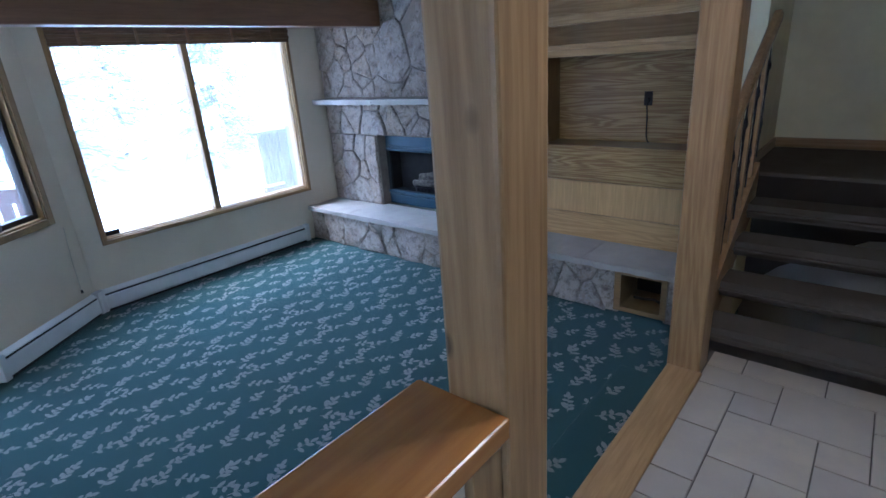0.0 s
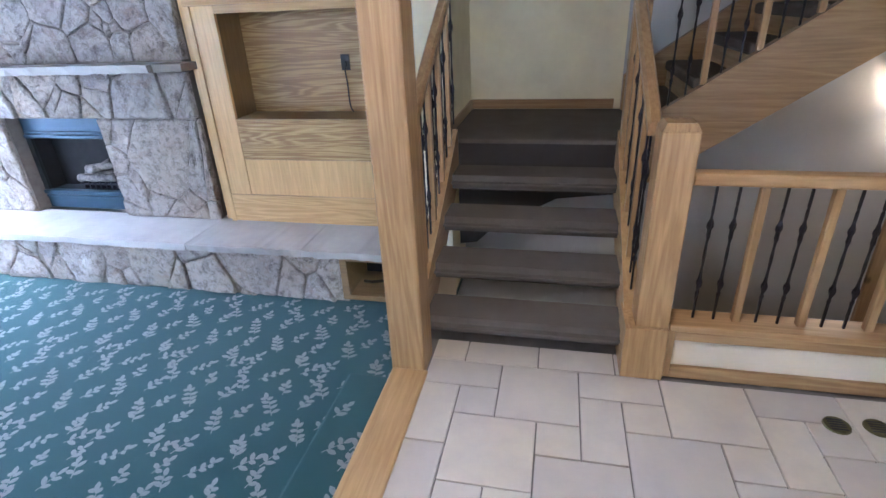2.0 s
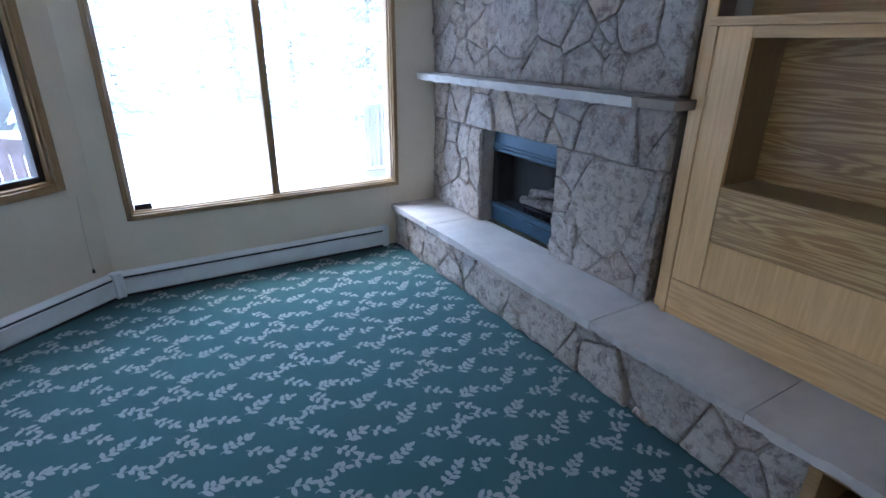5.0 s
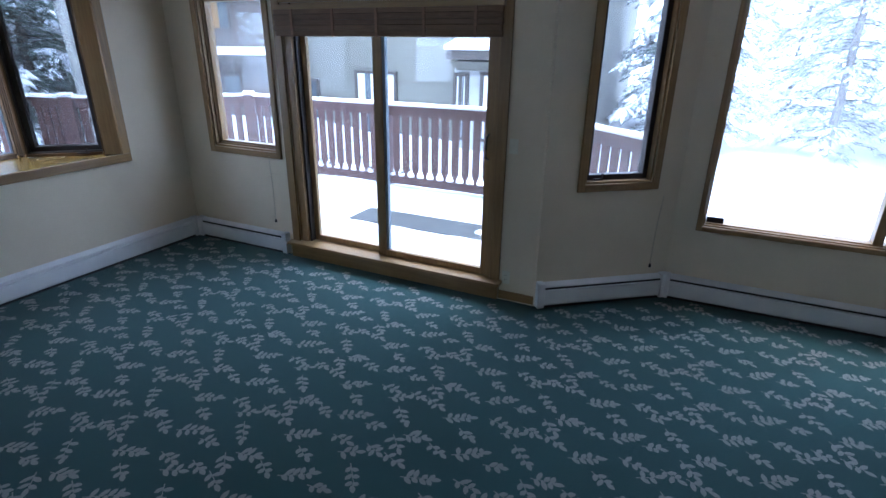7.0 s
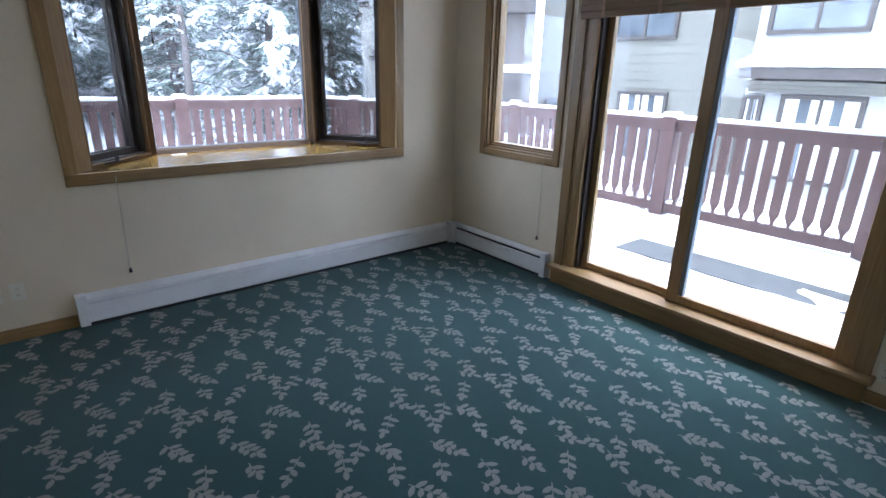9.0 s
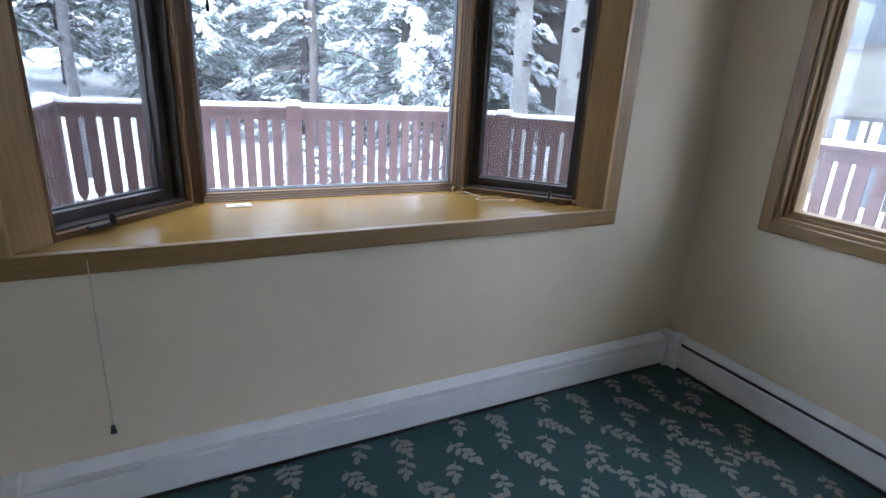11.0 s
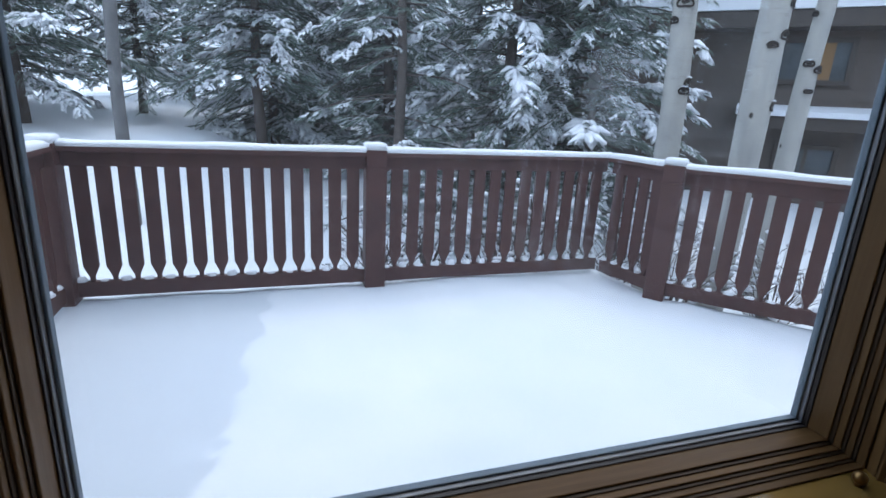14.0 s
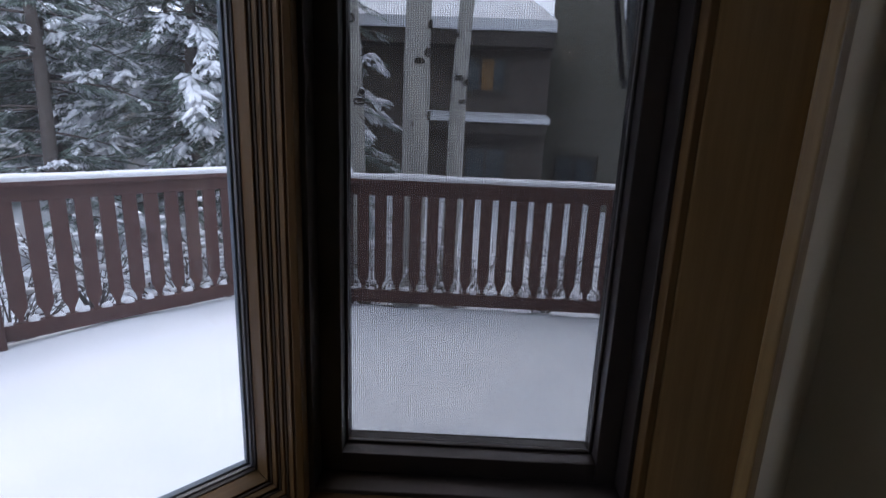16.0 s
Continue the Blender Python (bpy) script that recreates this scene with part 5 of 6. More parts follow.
def railing(p0, p1, posts=(), seed=0):
    """A run of deck railing from p0 to p1; posts: metres along it."""
    d = Vector((p1[0] - p0[0], p1[1] - p0[1], 0))
    ln = d.length
    m = Matrix.Translation((*p0, 0)) @ Matrix.Rotation(math.atan2(d.y, d.x), 4, 'Z')
    t = thing("deck_railing", "brown timber deck railing with notched balusters, capped with snow", "railing", "deck railings", at=m)
    rng = random.Random(seed)
    part("top_board", boxes((0, ln, -0.02, 0.02, 1.09, 1.20), bev=0.004), deck_brown, t)
    part("cap_board", boxes((-0.03, ln + 0.03, -0.075, 0.075, 1.20, 1.235), bev=0.004), deck_brown, t)
    part("bottom_rail", boxes((0, ln, -0.03, 0.03, 0.085, 0.205), bev=0.004), deck_brown, t)
    n = max(6, int(ln / 0.09))
    bm = bmesh.new()
    rows = []
    for i in range(n + 1):
        u = -0.02 + (ln + 0.04) * i / n
        h = 0.045 + 0.012 * noise.noise(Vector((u * 2.2 + seed, seed, 0)))
        e = 0.068 + 0.006 * noise.noise(Vector((u * 5 + seed, 4, 0)))
        rows.append([bm.verts.new((u, v, 1.235 + z)) for v, z in ((-e, 0), (-e - 0.004, h * 0.55), (-e * 0.6, h), (0, h * 1.08), (e * 0.6, h), (e + 0.004, h * 0.55), (e, 0))])
    for r, s in zip(rows, rows[1:]):
        for k in range(6):
            bm.faces.new((r[k], r[k + 1], s[k + 1], s[k]))
    bm.faces.new(rows[0])
    bm.faces.new(rows[-1][::-1])
    part("snow_cap", bm, snow_tree, t, "ridge of fresh snow", True)
    stops = sorted({-0.088, ln + 0.088, *posts})
    for a, b in zip(stops, stops[1:]):
        lo, hi = a + 0.088, b - 0.088
        if hi - lo < 0.12:
            continue
        k = int(round((hi - lo - 0.045) / 0.155))
        gap = (hi - lo - k * BW) / (k + 1)
        for i in range(k + 1):
            u = lo + gap + i * (gap + BW) + BW / 2
            if i < k:
                ob = new("baluster", BALUSTER)
                ob.parent, ob.matrix_basis = t, Matrix.Translation((u, 0, 0))
            ob = new("snow_clump", CLUMP)
            ob.parent = t
            ob.matrix_basis = Matrix.Translation((u - (gap + BW) / 2, 0.0, 0.205)) @ Matrix.Diagonal((rng.uniform(0.9, 1.4), 1, rng.uniform(0.4, 1.3), 1))
    for q in posts:
        part("post", boxes((q - 0.088, q + 0.088, -0.082, 0.082, 0.0, 1.255), bev=0.006), deck_brown, t)
        part("post_cap", boxes((q - 0.094, q + 0.094, -0.088, 0.088, 1.09, 1.112), bev=0.004), deck_brown, t)
        bm = boxes((q - 0.092, q + 0.092, -0.085, 0.085, 1.255, 1.315), bev=0.025)
        part("snow_cap", bm, snow_tree, t, "", True)
    return t


railing((0.44, -3.75), (0.44, -7.70), (0.09, 3.93), 1)
railing((0.36, -7.72), (-4.24, -7.72), (2.28,), 2)
railing((-4.27, -7.64), (-4.385, -7.02), (), 3)
railing((-4.39, -6.96), (-6.13, -5.02), (0.0, 2.60), 4)
railing((-6.17, -4.97), (-6.18, -0.42), (2.5,), 5)
railing((-6.18, -0.30), (-4.36, 1.72), (0.0,), 6)

porch = thing("porch_railing", "short snow-topped slatted railing beside the small deck", "railing")
for k in range(5):
    part("slat", boxes((-5.52, -5.48, 4.475 + 0.062 * k, 4.522 + 0.062 * k, 0.47, 1.25), bev=0.004), deck_brown, porch)
part("post", boxes((-5.565, -5.44, 4.79, 4.92, 0.0, 1.29), bev=0.006), deck_brown, porch)
part("top_rail", boxes((-5.55, -5.45, 4.44, 4.79, 1.25, 1.29), bev=0.006), deck_brown, porch)
part("bottom_rail", boxes((-5.545, -5.455, 4.44, 4.79, 0.36, 0.47), bev=0.006), deck_brown, porch)
part("skirt_board", boxes((-5.535, -5.465, 4.44, 4.79, 0.02, 0.24), bev=0.006), deck_brown, porch)
part("snow_cap", boxes((-5.57, -5.43, 4.42, 4.93, 1.29, 1.345), bev=0.022), snow_tree, porch, "", True)
part("snow_ledge", boxes((-5.54, -5.45, 4.44, 4.78, 0.472, 0.51), (-5.54, -5.45, 4.44, 4.78, 0.24, 0.29), bev=0.016), snow_tree, porch, "", True)

solid("entry_deck", boxes((-6.3, -4.24, 4.2, 5.15, -0.2, 0.02), (-6.3, -5.5, 3.75, 4.2, -0.45, -0.12)), snow, "small snowy deck with a step below the large window", "deck", "structure")
solid("door_mat", boxes((-5.0, -4.5, -2.0, -0.02, 0.03, 0.055), bev=0.006), mat_rubber, "wet dark rubber mat on the snowy deck", "mat")
solid("chimney_chase", boxes((-5.72, -4.23, 4.93, 6.4, -1.0, 5.5)), siding, "pale outside wall beside the large window", "wall", "structure")
solid("house_skirt", boxes((-3.34, 1.0, -3.49, -3.42, -1.2, -0.06), (-4.3, -4.23, 1.7, 5.2, -1.2, -0.06)), siding, "siding below the house walls", "wall", "structure")
solid("roof", boxes((-5.0, 6.3, -4.3, 6.2, 4.75, 4.95)), siding, "roof slab over the house", "roof", "structure")
solid("upper_storey", boxes((-4.22, -4.1, -3.4, 5.2, 2.9, 4.75), (-4.1, 5.7, -3.4, -3.28, 2.9, 4.75), (5.62, 5.74, -3.3, 5.5, 2.76, 4.75), (-4.1, 0.6, 5.07, 5.2, 2.9, 4.75)), siding, "siding of the upper storey", "wall", "structure")

# ---- neighbouring houses ----


def far_window(owner, x, y0, y1, z0, z1, curtain=0.0, lit=False):
    w = new("window")
    w.parent = owner
    part("frame", boxes((x, x + 0.08, y0 - 0.09, y0, z0 - 0.09, z1 + 0.09), (x, x + 0.08, y1, y1 + 0.09, z0 - 0.09, z1 + 0.09), (x, x + 0.08, y0, y1, z0 - 0.09, z0), (x, x + 0.08, y0, y1, z1, z1 + 0.09), (x, x + 0.06, (y0 + y1) / 2 - 0.03, (y0 + y1) / 2 + 0.03, z0, z1)), far_trim, w)
    part("pane", boxes((x, x + 0.03, y0, y1, z0, z1)), dark_glass, w)
    if lit:
        part("lit_blind", boxes((x + 0.031, x + 0.036, y0 + 0.525 * (y1 - y0), y0 + 0.78 * (y1 - y0), z0, z1)), far_glow, w, "amber lit blind")
    if curtain:
        part("curtain", boxes(*[(x + 0.031, x + 0.034, y0 + (y1 - y0) * a, y0 + (y1 - y0) * b, z0, z1) for a, b in ((0.0, 0.2), (0.36, 0.66), (0.8, 1.0))]), curtain_mat, w)


def lap_wall(owner, x, y0, y1, z0, z1, mat, step=0.22):
    """Facade facing +x made of overlapping boards."""
    bm = bmesh.new()
    z = z0
    while z < z1:
        prism(bm, [(x - 0.2, z), (x, z), (x - 0.018, min(z + step, z1)), (x - 0.2, min(z + step, z1))], y0, y1, 1)
        z += step
    part("wall", bm, mat, owner)


def pent_roof(owner, x, y0, y1, z, out, drop):
    bm = bmesh.new()
    prism(bm, [(x, z), (x + out, z - drop), (x + out, z - drop - 0.22), (x, z - drop - 0.22)], y0, y1, 1)
    part("awning", bm, far_trim, owner)
    bm = bmesh.new()
    prism(bm, [(x, z + 0.01), (x + out + 0.06, z - drop + 0.01), (x + out + 0.06, z - drop + 0.11), (x, z + 0.13)], y0 - 0.05, y1 + 0.05, 1)
    part("snow_cap", bm, snow, owner)


M_HA = Matrix(((0.7317, -0.6816, 0, -12.107), (0.6816, 0.7317, 0, -10.03), (0, 0, 1, 0), (0, 0, 0, 1)))
hA = thing("neighbour_house", "brown two-storey neighbouring house with a snowy roof", "house", "neighbouring houses", at=M_HA)
lap_wall(hA, 0.0, -6.2, 0.0, -1.0, 3.45, siding_brown)
part("side_wall", boxes((-7.0, -0.2, -6.2, -6.05, -1.0, 3.45)), siding_brown, hA)
bm = bmesh.new()
prism(bm, [(0.55, 3.34), (0.55, 3.64), (-4.0, 4.9), (-7.6, 3.64), (-7.6, 3.34)], -6.6, -0.02, 1)
part("roof", bm, far_trim, hA)
bm = bmesh.new()
prism(bm, [(0.6, 3.65), (0.6, 3.88), (-4.0, 5.25), (-7.6, 3.9), (-7.6, 3.65)], -6.65, -0.02, 1)
part("snow_cap", bm, snow, hA)
pent_roof(hA, 0.0, -2.65, -0.05, 1.84, 0.55, 0.10)
far_window(hA, 0.0, -1.80, -0.90, 0.35, 1.15)
far_window(hA, 0.0, -2.10, -1.02, 2.45, 3.12, lit=True)
hB = thing("neighbour_house", "taupe lap-sided neighbouring house with curtained windows", "house", "neighbouring houses")
lap_wall(hB, -13.6, -11.05, -4.4, -1.0, 7.2, siding)
part("side_wall", boxes((-22, -13.8, -9.5, -9.3, -1.0, 7.2), (-22, -13.2, -1.09, -0.89, -1.0, 6.5)), siding, hB)
lap_wall(hB, -13.0, -4.4, -0.87, -1.0, 6.5, siding_pale)
part("side_wall", boxes((-13.8, -13.2, -4.5, -4.3, -1.0, 6.5)), siding, hB)
bm = bmesh.new()
prism(bm, [(-12.2, 6.5), (-12.2, 6.7), (-18, 9.5), (-23, 6.7), (-23, 6.5)], -9.9, -0.49, 1)
part("roof", bm, far_trim, hB)
bm = bmesh.new()
prism(bm, [(-12.15, 6.71), (-12.15, 7.0), (-18, 9.85), (-23, 7.0), (-23, 6.71)], -9.95, -0.44, 1)
part("snow_cap", bm, snow, hB)
pent_roof(hB, -13.0, -4.35, -0.94, 2.12, 0.65, 0.16)
for k in range(3):
    part("cornice", boxes((-13.0, -12.5 - 0.12 * k, -4.33 + 0.04 * k, -0.94, 1.62 - 0.08 * k, 1.70 - 0.08 * k), bev=0.01), siding, hB)
far_window(hB, -13.6, -7.93, -6.62, -0.7, 1.25, 1)
far_window(hB, -13.6, -8.25, -6.62, 2.75, 3.9)
far_window(hB, -13.6, -10.6, -9.5, -0.3, 0.95)
far_window(hB, -13.0, -4.32, -4.06, -0.3, 1.30, 1)
far_window(hB, -13.0, -3.54, -2.2, -0.3, 1.34, 1)
far_window(hB, -13.0, -4.1, -2.45, 2.72, 3.7)
hC = thing("neighbour_house", "pale neighbouring house behind the spruces", "house", "neighbouring houses")
part("wall", boxes((-9.0, -1.0, -30.0, -24.0, -1.0, 4.6)), siding, hC)
bm = bmesh.new()
prism(bm, [(-23.4, 4.5), (-27.0, 6.4), (-30.6, 4.5)], -9.5, -0.5, 0)
part("roof", bm, snow, hC)

# ---- trees ----


def spruce_meshes(seed, height, radius, density=1.0, bare=False, load=1.0, skirt=0.05):
    """Trunk, needle sprays and branch snow of one spruce, in three meshes."""
    rng = random.Random(seed)
    tr = bmesh.new()
    tube(tr, [(0.03 * math.sin(3 * k + seed), 0.03 * math.cos(2 * k), height * k / 8) for k in range(9)], [max(0.012, (0.0095 if bare else 0.013) * height * (1 - k / 8.2)) for k in range(9)], 9)
    verts, faces, sv, sf = [], [], [], []

    def spray(p, d, ln, w, snowy):
        side = d.cross(Vector((0, 0, 1)))
        side = (side.normalized() if side.length > 1e-3 else Vector((1, 0, 0)))
        n = 8
        for i in range(n):
            a = p + d * (ln * i / n)
            for s in (-1, 1):
                tip = a + d * ln * 0.30 + side * s * w * (1.15 - 0.10 * i) * rng.uniform(0.7, 1.25) + Vector((0, 0, rng.uniform(-0.75, 0.12) * w))
                b = a + d * ln * 0.085 + Vector((0, 0, 0.010))
                k = len(verts)
                verts.extend((a, b, tip))
                faces.append((k, k + 1, k + 2))
        if snowy:
            for i in range(n):
                for s in (-1, 1):
                    if rng.random() < 0.38:
                        continue
                    a = p + d * (ln * i / n) + Vector((0, 0, 0.008))
                    e = a + d * ln * 0.26 + side * s * w * (1.1 - 0.10 * i) * rng.uniform(0.6, 1.1) + Vector((0, 0, rng.uniform(-0.5, 0.1) * w))
                    across = (e - a).cross(Vector((0, 0, 1))).normalized() * rng.uniform(0.010, 0.021) * (0.6 + 0.6 * snowy)
                    m = a.lerp(e, rng.uniform(0.4, 0.65)) + Vector((0, 0, rng.uniform(0.006, 0.02) * snowy))
                    k = len(sv)
                    sv.extend((a, m + across, e, m - across))
                    sf.extend(((k, k + 1, k + 2), (k, k + 2, k + 3)))

    def pad(p, d, size):
        """A hand-shaped lump of snow: plump fingers spreading from one root."""
        side = d.cross(Vector((0, 0, 1)))
        side = side.normalized() if side.length > 1e-3 else Vector((1, 0, 0))
        up = Vector((0, 0, 1))
        for f in range(rng.randint(4, 6)):
            a = rng.uniform(-1.25, 1.25)
            out = (d * math.cos(a) + side * math.sin(a) + up * rng.uniform(-0.45, 0.0)).normalized()
            ln = size * rng.uniform(0.6, 1.15) * (1.0 - 0.25 * abs(a))
            w = out.cross(up).normalized() * size * rng.uniform(0.14, 0.24)
            h = up * size * rng.uniform(0.12, 0.22)
            k = len(sv)
            b, m, e = p - out * 0.03, p + out * ln * 0.55, p + out * ln
            sv.extend((b, m - w, m + h, m + w, m - h * 0.35, e - w * 0.45, e + h * 0.3, e + w * 0.45, e + out * ln * 0.12 - h * 0.4))
            sf.extend(((k, k + 1, k + 2), (k, k + 2, k + 3), (k, k + 3, k + 4), (k, k + 4, k + 1),
                       (k + 1, k + 5, k + 6, k + 2), (k + 2, k + 6, k + 7, k + 3), (k + 3, k + 7, k + 8, k + 4), (k + 4, k + 8, k + 5, k + 1),
                       (k + 5, k + 8, k + 6), (k + 6, k + 8, k + 7)))

    z = height * skirt
    while z < height * 0.985:
        t = z / height
        reach = radius * (1 - t) ** 0.8 * (0.85 + 0.3 * rng.random())
        count = max(3, int((5 if not bare else 3) * density))
        a0 = rng.uniform(0, 6.28)
        for b in range(count):
            a = a0 + 6.283 * b / count + rng.uniform(-0.5, 0.5)
            ln = max(0.18, reach * rng.uniform(0.6, 1.12))
            dirv = Vector((math.cos(a), math.sin(a), 0))
            base = Vector((0, 0, z + rng.uniform(-0.22, 0.22)))
            rise = rng.uniform(-0.12, 0.2)
            droop = rng.uniform(0.12, 0.42)
            steps = max(3, int(ln / 0.16))
            heavy = rng.random()
            amount = (2.1 if heavy < 0.32 else 0.8) * (1.0 if load <= 2.0 else 1.25)
            chance = (0.95 if heavy < 0.32 else 0.42) * load * (0.6 if 1.2 < load < 2.0 else 1.0)
            prev = base
            tube_pts = []
            for i in range(steps + 1):
                u = i / steps
                q = base + dirv * ln * u + Vector((0, 0, rise * ln * u - droop * ln * u * u)) + Vector((rng.uniform(-.03, .03), rng.uniform(-.03, .03), rng.uniform(-.03, .03)))
                tube_pts.append(q)
                if i > 0 and not (bare and rng.random() < 0.5):
                    d = (q - prev).normalized()
                    sidev = d.cross(Vector((0, 0, 1))).normalized()
                    for s in (-1, 1):
                        dd = (d * rng.uniform(0.5, 0.9) + sidev * s * rng.uniform(0.5, 0.9) + Vector((0, 0, rng.uniform(-0.5, 0.02)))).normalized()
                        l2 = (0.16 + 0.20 * ln * (1 - u * 0.75)) * rng.uniform(0.7, 1.2)
                        spray(q, dd, l2, 0.075, amount if rng.random() < chance * (0.35 + 0.75 * u) else 0)
                    spray(q, (d + Vector((0, 0, rng.uniform(-0.4, 0.1)))).normalized(), 0.24, 0.08, amount if rng.random() < chance * (0.4 + 0.75 * u) else 0)
                    if heavy < 0.42 and u > 0.45 and rng.random() < 0.75:
                        pad(q + Vector((0, 0, 0.03)), d, rng.uniform(0.16, 0.30) * (0.7 + 0.2 * ln) * (1.35 if load > 1.2 else 1.0))
                prev = q
            tp = tube_pts[::2] if len(tube_pts) > 4 else tube_pts[:2] + tube_pts[-1:]
            tube(tr, tp, [0.017 * (1 - 0.85 * k / len(tp)) for k in range(len(tp))], 4)
        z += (0.155 + 0.07 * rng.random()) * (1.0 if not bare else 1.8)
    trunk = finish("trunk", tr, bark, True)
    crown = bpy.data.meshes.new("crown")
    crown.from_pydata([tuple(v) for v in verts], [], faces)
    crown.materials.append(needles)
    cap = bpy.data.meshes.new("branch_snow")
    cap.from_pydata([tuple(v) for v in sv], [], sf)
    cap.materials.append(snow_tree)
    cap.polygons.foreach_set("use_smooth", [True] * len(cap.polygons))
    return trunk, crown, cap


def spruce(meshes, m, label="tall spruce with drooping snow-laden branches"):
    t = thing("spruce_tree", label, "tree", "spruces", at=m)
    for nm, me in zip(("trunk", "crown", "branch_snow"), meshes):
        ob = new(nm, me)
        ob.parent = t
    return t


KIND = [spruce_meshes(1, 9.5, 2.3, 1.0, False, 1.3), spruce_meshes(2, 8.0, 2.0, 1.0, False, 0.8, 0.14), spruce_meshes(4, 11.0, 2.6, 0.8, False, 0.9, 0.09), spruce_meshes(7, 10.0, 1.9, 0.8, True), spruce_meshes(11, 10.5, 2.5, 0.6, False, 2.2), spruce_meshes(12, 9.0, 2.2, 0.6, False, 2.2)]
first = [spruce(KIND[0], pose(-4.9, -11.6, -0.3, 0, 0, 30)), spruce(KIND[1], pose(-0.9, -13.9, 0.75, 0, 0, 100)), spruce(KIND[2], pose(3.1, -14.6, 0.9, 0, 0, 10)), spruce(KIND[3], pose(-2.97, -11.3, -0.3, 0, 0, 200), "thin open spruce with bare lower boughs and snow"), spruce(KIND[4], pose(-13.0, 7.8, GZ + 0.3, 0, 0, 45), "spruce heavy with fresh snow"), spruce(KIND[5], pose(-15.5, 4.8, GZ + 0.3, 0, 0, 130), "spruce heavy with fresh snow")]
PLACES = [(2, -2.2, -17.5, 33), (1, -4.4, -18.5, 120), (2, 1.2, -21.5, 15), (0, -6.0, -20.5, 180), (0, -7.0, -13.5, 77), (0, -6.05, -10.9, 140), (2, -3.6, -15.0, 140), (1, 4.4, -11.8, 220), (2, 6.0, -14.5, 300), (0, -1.2, -16.4, 190), (2, 4.6, -18.0, 50), (1, 1.7, -17.4, 40), (1, -6.4, -17.0, 90),
          (5, -15.0, 1.15, 70), (4, -18.6, 0.9, 200), (4, -16.5, 10.2, 80), (5, -18.0, 7.0, 170), (5, -17.5, 1.8, 35), (4, -21.5, 4.5, 155), (5, -10.5, 13.2, 115), (4, -24.0, 9.0, 205), (4, -15.0, 8.6, 10)]
for k, x, y, r in PLACES:
    copy_thing(first[k], pose(x, y, ground_z(x, y) - 0.25, 0, 0, r))


def aspen(x, y, lean, rad, seed, skin=None):
    t = thing("aspen_tree", "bare pale aspen with dark knot scars", "tree", "aspens")
    rng = random.Random(seed)
    bm = bmesh.new()
    n = 14
    pts = [(x + lean[0] * k / n * 8 + 0.03 * math.sin(k + seed), y + lean[1] * k / n * 8, -0.8 + 9 * k / n) for k in range(n + 1)]
    tube(bm, pts, [rad * (1 - 0.5 * k / n) * rng.uniform(0.95, 1.05) for k in range(n + 1)], 14)
    part("trunk", bm, skin or aspen_bark, t, "", True)
    bm = bmesh.new()
    for _ in range(9):
        k = rng.randint(7, n)
        p = Vector(pts[k])
        a = rng.uniform(0, 6.28)
        ln = rng.uniform(0.6, 1.6)
        tube(bm, [p, p + Vector((math.cos(a) * ln * 0.5, math.sin(a) * ln * 0.5, ln * 0.5)), p + Vector((math.cos(a) * ln * 0.8, math.sin(a) * ln * 0.8, ln * 1.1))], [0.03, 0.018, 0.006], 5)
    part("limbs", bm, aspen_bark, t)
    for k in range(2 + int(rad * 22)):
        f = rng.uniform(2.2, 6.0)
        i = int(f)
        p = Vector(pts[i]).lerp(Vector(pts[i + 1]), f - i)
        r = rad * (1 - 0.5 * f / n)
        a = rng.uniform(-0.3, 2.4)
        out = Vector((math.cos(a), math.sin(a), 0))
        side = Vector((-out.y, out.x, 0))
        q = p + out * r * 0.97
        w = rng.uniform(0.2, 0.6) * rad
        h = w * rng.uniform(0.35, 0.7)
        bm = bmesh.new()
        tube(bm, [q + side * w * math.cos(b) + out * (0.012 - 0.5 * w * w / rad * math.cos(b) ** 2) + Vector((0, 0, h * math.sin(b) - 0.5 * h * abs(math.cos(b)))) for b in [6.283 * j / 14 for j in range(15)]], 0.013, 5)
        bmesh.ops.create_uvsphere(bm, u_segments=8, v_segments=5, radius=1.0, matrix=Matrix.Translation(q) @ Matrix.Rotation(a, 4, 'Z') @ Matrix.Diagonal((0.02, w * 0.55, h * 0.6, 1)))
        part("knot", bm, knot_dark, t, "dark eye-shaped knot scar", True)
        if rng.random() < 0.6:
            bm = bmesh.new()
            bmesh.ops.create_uvsphere(bm, u_segments=8, v_segments=5, radius=1.0, matrix=Matrix.Translation(q + Vector((0, 0, h * 1.05))) @ Matrix.Rotation(a, 4, 'Z') @ Matrix.Diagonal((0.035, w * 0.6, h * 0.35, 1)))
            part("knot_snow", bm, snow_tree, t, "", True)


aspen(-5.75, -8.62, (0.03, -0.0), 0.165, 1)
aspen(-5.80, -7.65, (-0.02, 0.02), 0.172, 2)
aspen(-7.0, -8.15, (-0.03, 0.03), 0.13, 3)
aspen(0.62, -10.6, (-0.01, 0.0), 0.085, 4, grey_bark)

